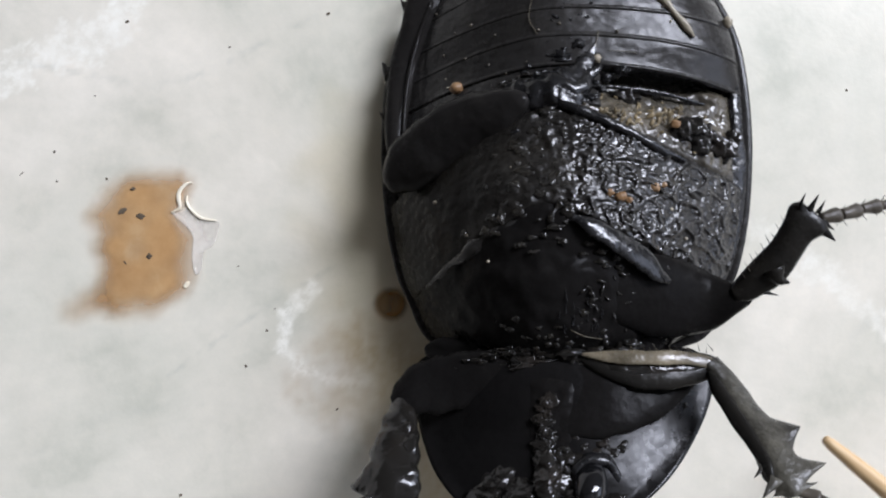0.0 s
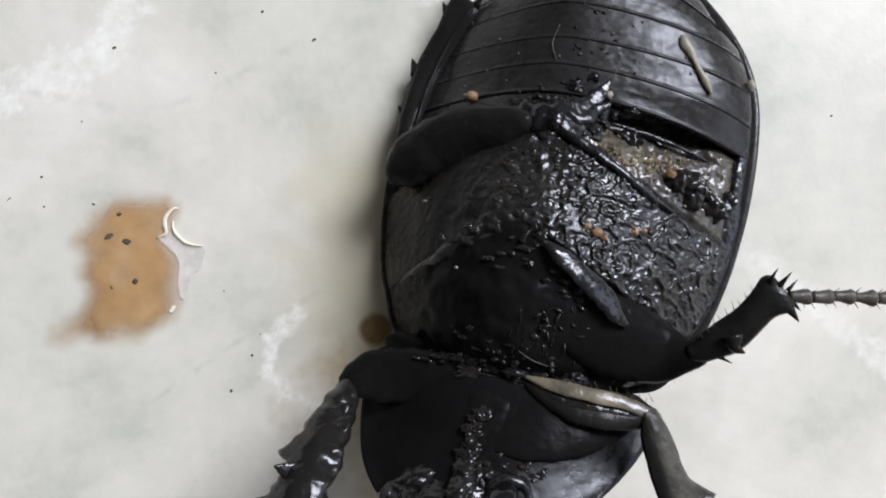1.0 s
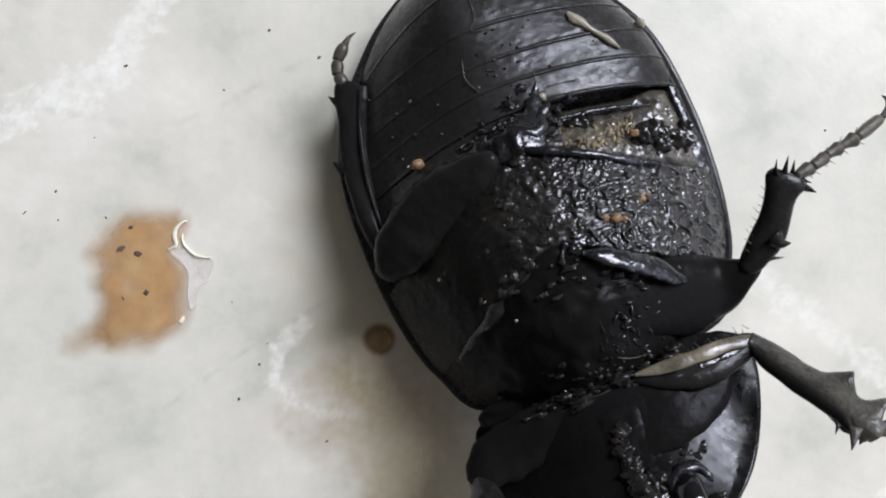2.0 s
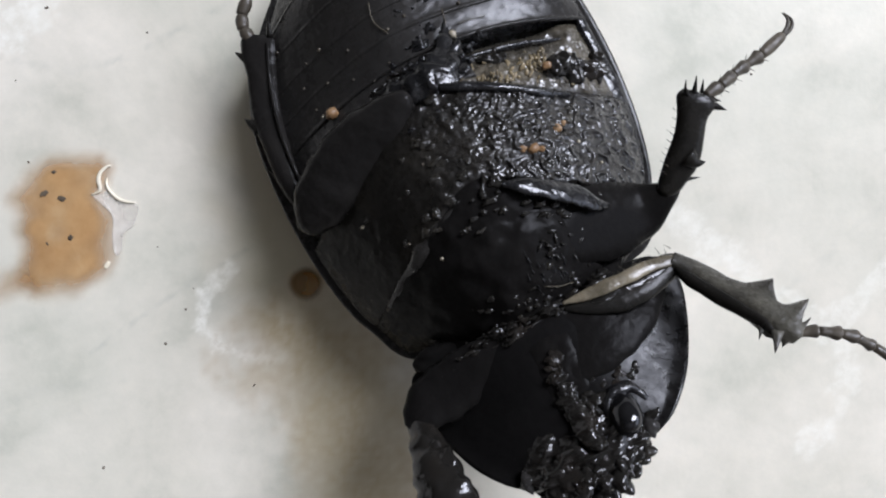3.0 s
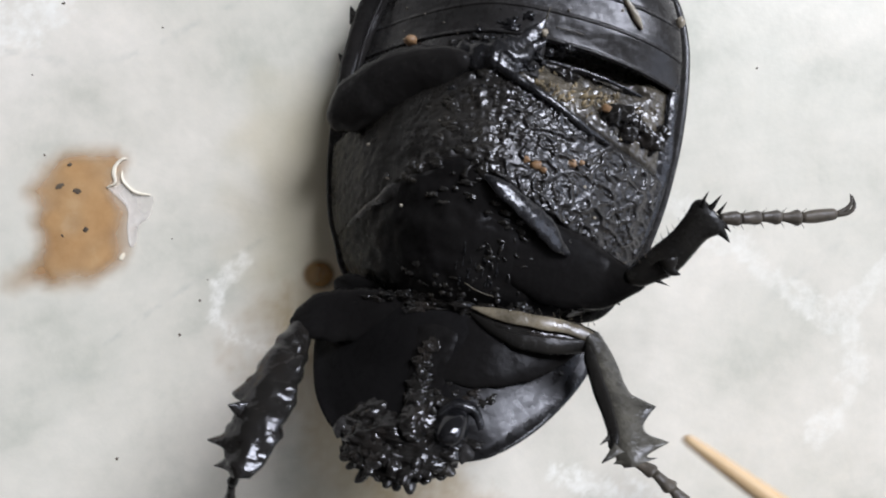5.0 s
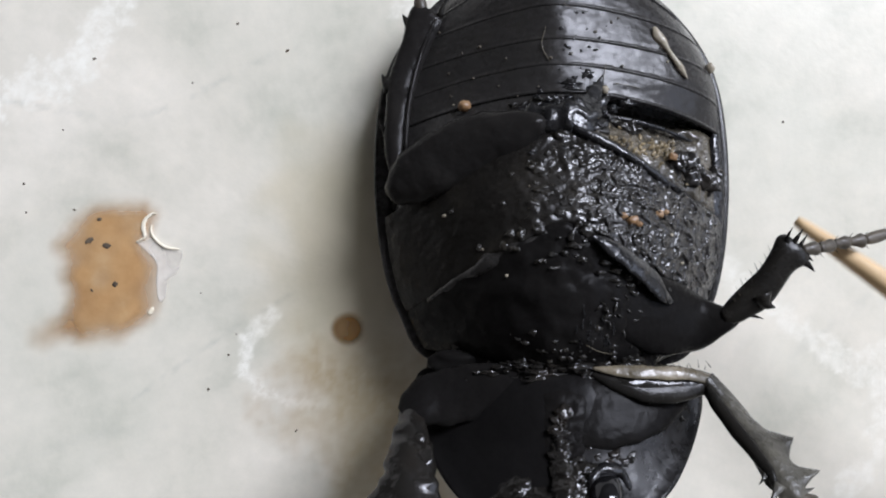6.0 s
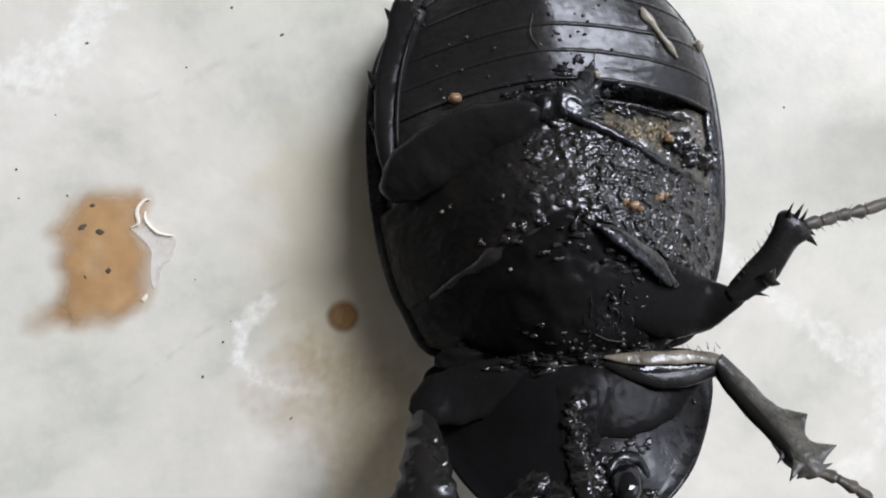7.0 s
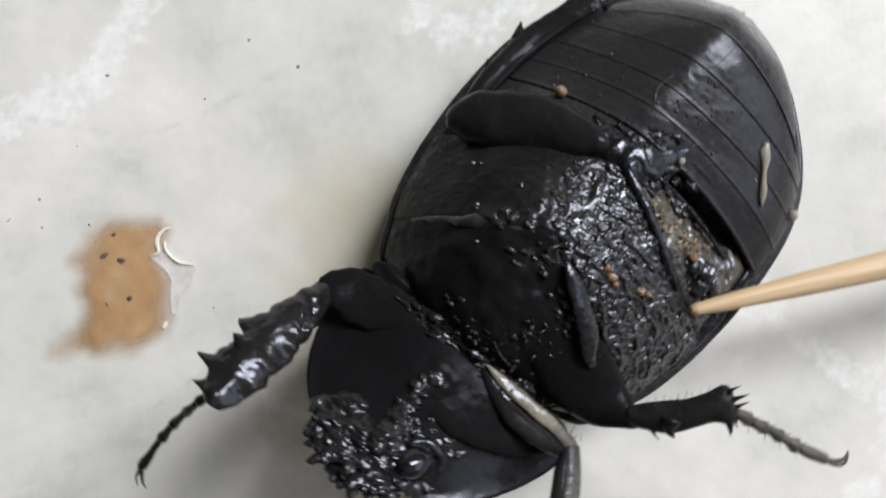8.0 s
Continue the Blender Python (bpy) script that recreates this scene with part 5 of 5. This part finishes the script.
def motions():
    b = lambda t, x, y, z, rx, ry, rz: (t, pose(x, y, z, rx, ry, rz) @ pose(0, 0, -0.0034))
    walk(beetle, [
        b(0.0, 0.00628, -0.00016, 0.00349, -1.6, -14.4, 2.0),
        b(0.2, 0.00639, -0.00010, 0.00342, -1.9, -13.8, -5.0),
        b(0.4, 0.00634, -0.00000, 0.00333, -1.4, -15.2, -10.8),
        b(0.5, 0.00621, 0.00003, 0.00318, -1.5, -18.0, -10.6),
        b(1.0, 0.00622, 0.00002, 0.00314, -1.5, -17.7, -10.4),
        b(1.2, 0.00627, 0.00027, 0.00335, -1.6, -16.8, -4.3),
        b(2.3, 0.00765, 0.00044, 0.00380, -1.2, -6.0, 25.4),
        b(2.5, 0.00762, 0.00044, 0.00388, -1.4, -5.4, 25.7),
        b(3.0, 0.00761, 0.00033, 0.00402, -1.2, -4.8, 26.2),
        b(3.5, 0.00761, 0.00028, 0.00421, -1.5, -4.8, 25.9),
        b(4.2, 0.00763, 0.00030, 0.00434, -1.1, -5.3, 25.8),
        b(4.3, 0.00759, 0.00004, 0.00409, -0.7, -6.5, 18.0),
        b(4.4, 0.00750, -0.00012, 0.00394, -1.4, -8.1, 9.6),
        b(4.5, 0.00779, -0.00006, 0.00388, -2.1, -7.7, -0.2),
        b(4.7, 0.00676, 0.00012, 0.00406, -0.2, -15.0, -10.9),
        b(5.8, 0.00792, 0.00019, 0.00359, -3.5, -8.1, 1.9),
        b(6.0, 0.00860, 0.00028, 0.00385, -2.7, -3.6, -0.5),
        b(6.2, 0.00893, 0.00017, 0.00386, -2.5, -2.2, -0.1),
        b(6.4, 0.00884, 0.00008, 0.00385, -2.5, -1.8, 3.1),
        b(6.5, 0.00882, 0.00005, 0.00386, -2.4, -1.7, 3.4),
        b(7.0, 0.00878, 0.00012, 0.00380, -2.3, -2.1, 3.1),
        b(7.6, 0.00874, 0.00012, 0.00393, -2.3, -2.0, 3.2),
        b(7.7, 0.00809, 0.00020, 0.00402, -1.9, 0.8, -1.9),
        b(7.8, 0.00764, 0.00038, 0.00384, -0.8, 2.8, -16.6),
        b(7.9, 0.00761, 0.00067, 0.00383, 0.9, -3.4, -31.4),
        b(8.0, 0.00714, 0.00096, 0.00388, 0.5, -8.2, -39.3),
    ])

    def p(t, tip, far):
        """The pick at t, its tip at one place and its shaft towards another, in millimetres."""
        d = (Vector(far) - Vector(tip)).to_track_quat("Z", "Y").to_matrix().to_4x4()
        return t, Matrix.Translation(Vector(tip) * MM) @ d

    walk(pick, [
        p(0.0, (20.6, -10.4, 3.0), (23.6, -13.0, 3.5)),
        p(0.1, (19.3, -11.0, 3.0), (21.5, -13.2, 3.5)),
        p(0.2, (18.6, -12.4, 3.0), (20.9, -14.6, 3.5)),
        p(0.3, (17.9, -13.8, 3.0), (20.6, -16.1, 3.5)),
        p(0.6, (20.0, -17.7, 3.0), (23.3, -20.2, 4.0)),
        p(2.5, (23.0, -3.3, 16.5), (25.1, -4.8, 17.5)),
        p(2.7, (20.3, -5.2, 16.5), (22.4, -6.8, 17.5)),
        p(2.8, (14.8, -8.8, 16.5), (17.3, -10.6, 17.5)),
        p(3.0, (15.0, -12.7, 16.5), (17.5, -14.4, 17.5)),
        p(3.3, (12.0, -13.2, 16.5), (18.5, -17.7, 17.5)),
        p(3.4, (10.9, -3.2, 16.5), (21.3, -10.8, 17.5)),
        p(3.5, (11.6, -0.7, 16.5), (22.6, -8.5, 17.5)),
        p(3.6, (10.9, -1.6, 16.5), (22.5, -9.6, 17.5)),
        p(3.7, (11.9, -1.7, 16.5), (22.5, -9.0, 17.5)),
        p(3.8, (14.0, 0.5, 15.5), (22.7, -5.8, 16.5)),
        p(3.9, (17.0, 0.6, 14.0), (23.9, -4.3, 15.0)),
        p(4.0, (20.8, 1.0, 11.5), (25.4, -2.7, 12.5)),
        p(4.1, (21.9, -1.0, 9.5), (25.9, -4.1, 10.5)),
        p(4.2, (21.7, -2.2, 8.0), (26.5, -6.0, 9.0)),
        p(4.3, (21.8, -4.0, 4.5), (29.0, -9.4, 5.0)),
        p(4.4, (20.2, -6.3, 3.0), (30.0, -13.6, 3.0)),
        p(4.5, (19.5, -9.0, 2.5), (30.1, -15.9, 2.5)),
        p(4.7, (15.4, -10.6, 2.5), (25.2, -17.2, 2.5)),
        p(4.9, (14.9, -13.1, 4.0), (23.7, -19.3, 5.0)),
        p(5.3, (31.3, -2.2, 6.0), (35.3, -5.7, 7.0)),
        p(5.8, (23.3, 9.5, 7.0), (25.2, 7.3, 8.0)),
        p(5.9, (22.0, 6.2, 7.0), (25.2, 3.4, 8.0)),
        p(6.0, (21.1, 2.7, 7.0), (25.1, -0.6, 8.0)),
        p(6.1, (19.8, -0.6, 7.0), (24.7, -4.3, 8.0)),
        p(6.2, (19.1, -2.9, 7.0), (24.8, -6.8, 8.0)),
        p(6.3, (18.1, -3.9, 8.0), (25.4, -8.4, 8.0)),
        p(6.4, (16.5, -4.0, 9.0), (24.9, -9.0, 9.0)),
        p(6.5, (16.7, -1.8, 9.0), (25.1, -7.3, 9.0)),
        p(6.6, (17.9, 6.0, 9.0), (24.7, 1.9, 9.0)),
        p(6.7, (23.3, 9.9, 9.0), (30.1, 6.3, 9.0)),
        p(6.9, (30.1, 12.0, 9.0), (36.9, 10.9, 9.0)),
        p(7.2, (30.2, 14.2, 9.0), (37.1, 15.7, 9.0)),
        p(7.3, (24.5, 13.5, 9.0), (31.9, 15.4, 9.0)),
        p(7.4, (16.9, 10.5, 9.0), (24.2, 12.1, 9.0)),
        p(7.5, (16.5, 7.3, 7.5), (25.5, 10.6, 7.5)),
        p(7.6, (15.3, 4.3, 7.0), (25.7, 7.1, 7.0)),
        p(7.7, (14.8, 2.1, 7.0), (25.5, 4.6, 7.0)),
        p(7.8, (14.8, 0.4, 7.0), (25.4, 2.9, 7.0)),
        p(7.9, (15.3, -0.3, 7.0), (25.2, 2.1, 7.0)),
        p(8.0, (14.7, -0.9, 8.2), (25.1, 1.4, 7.5)),
    ])


motions()
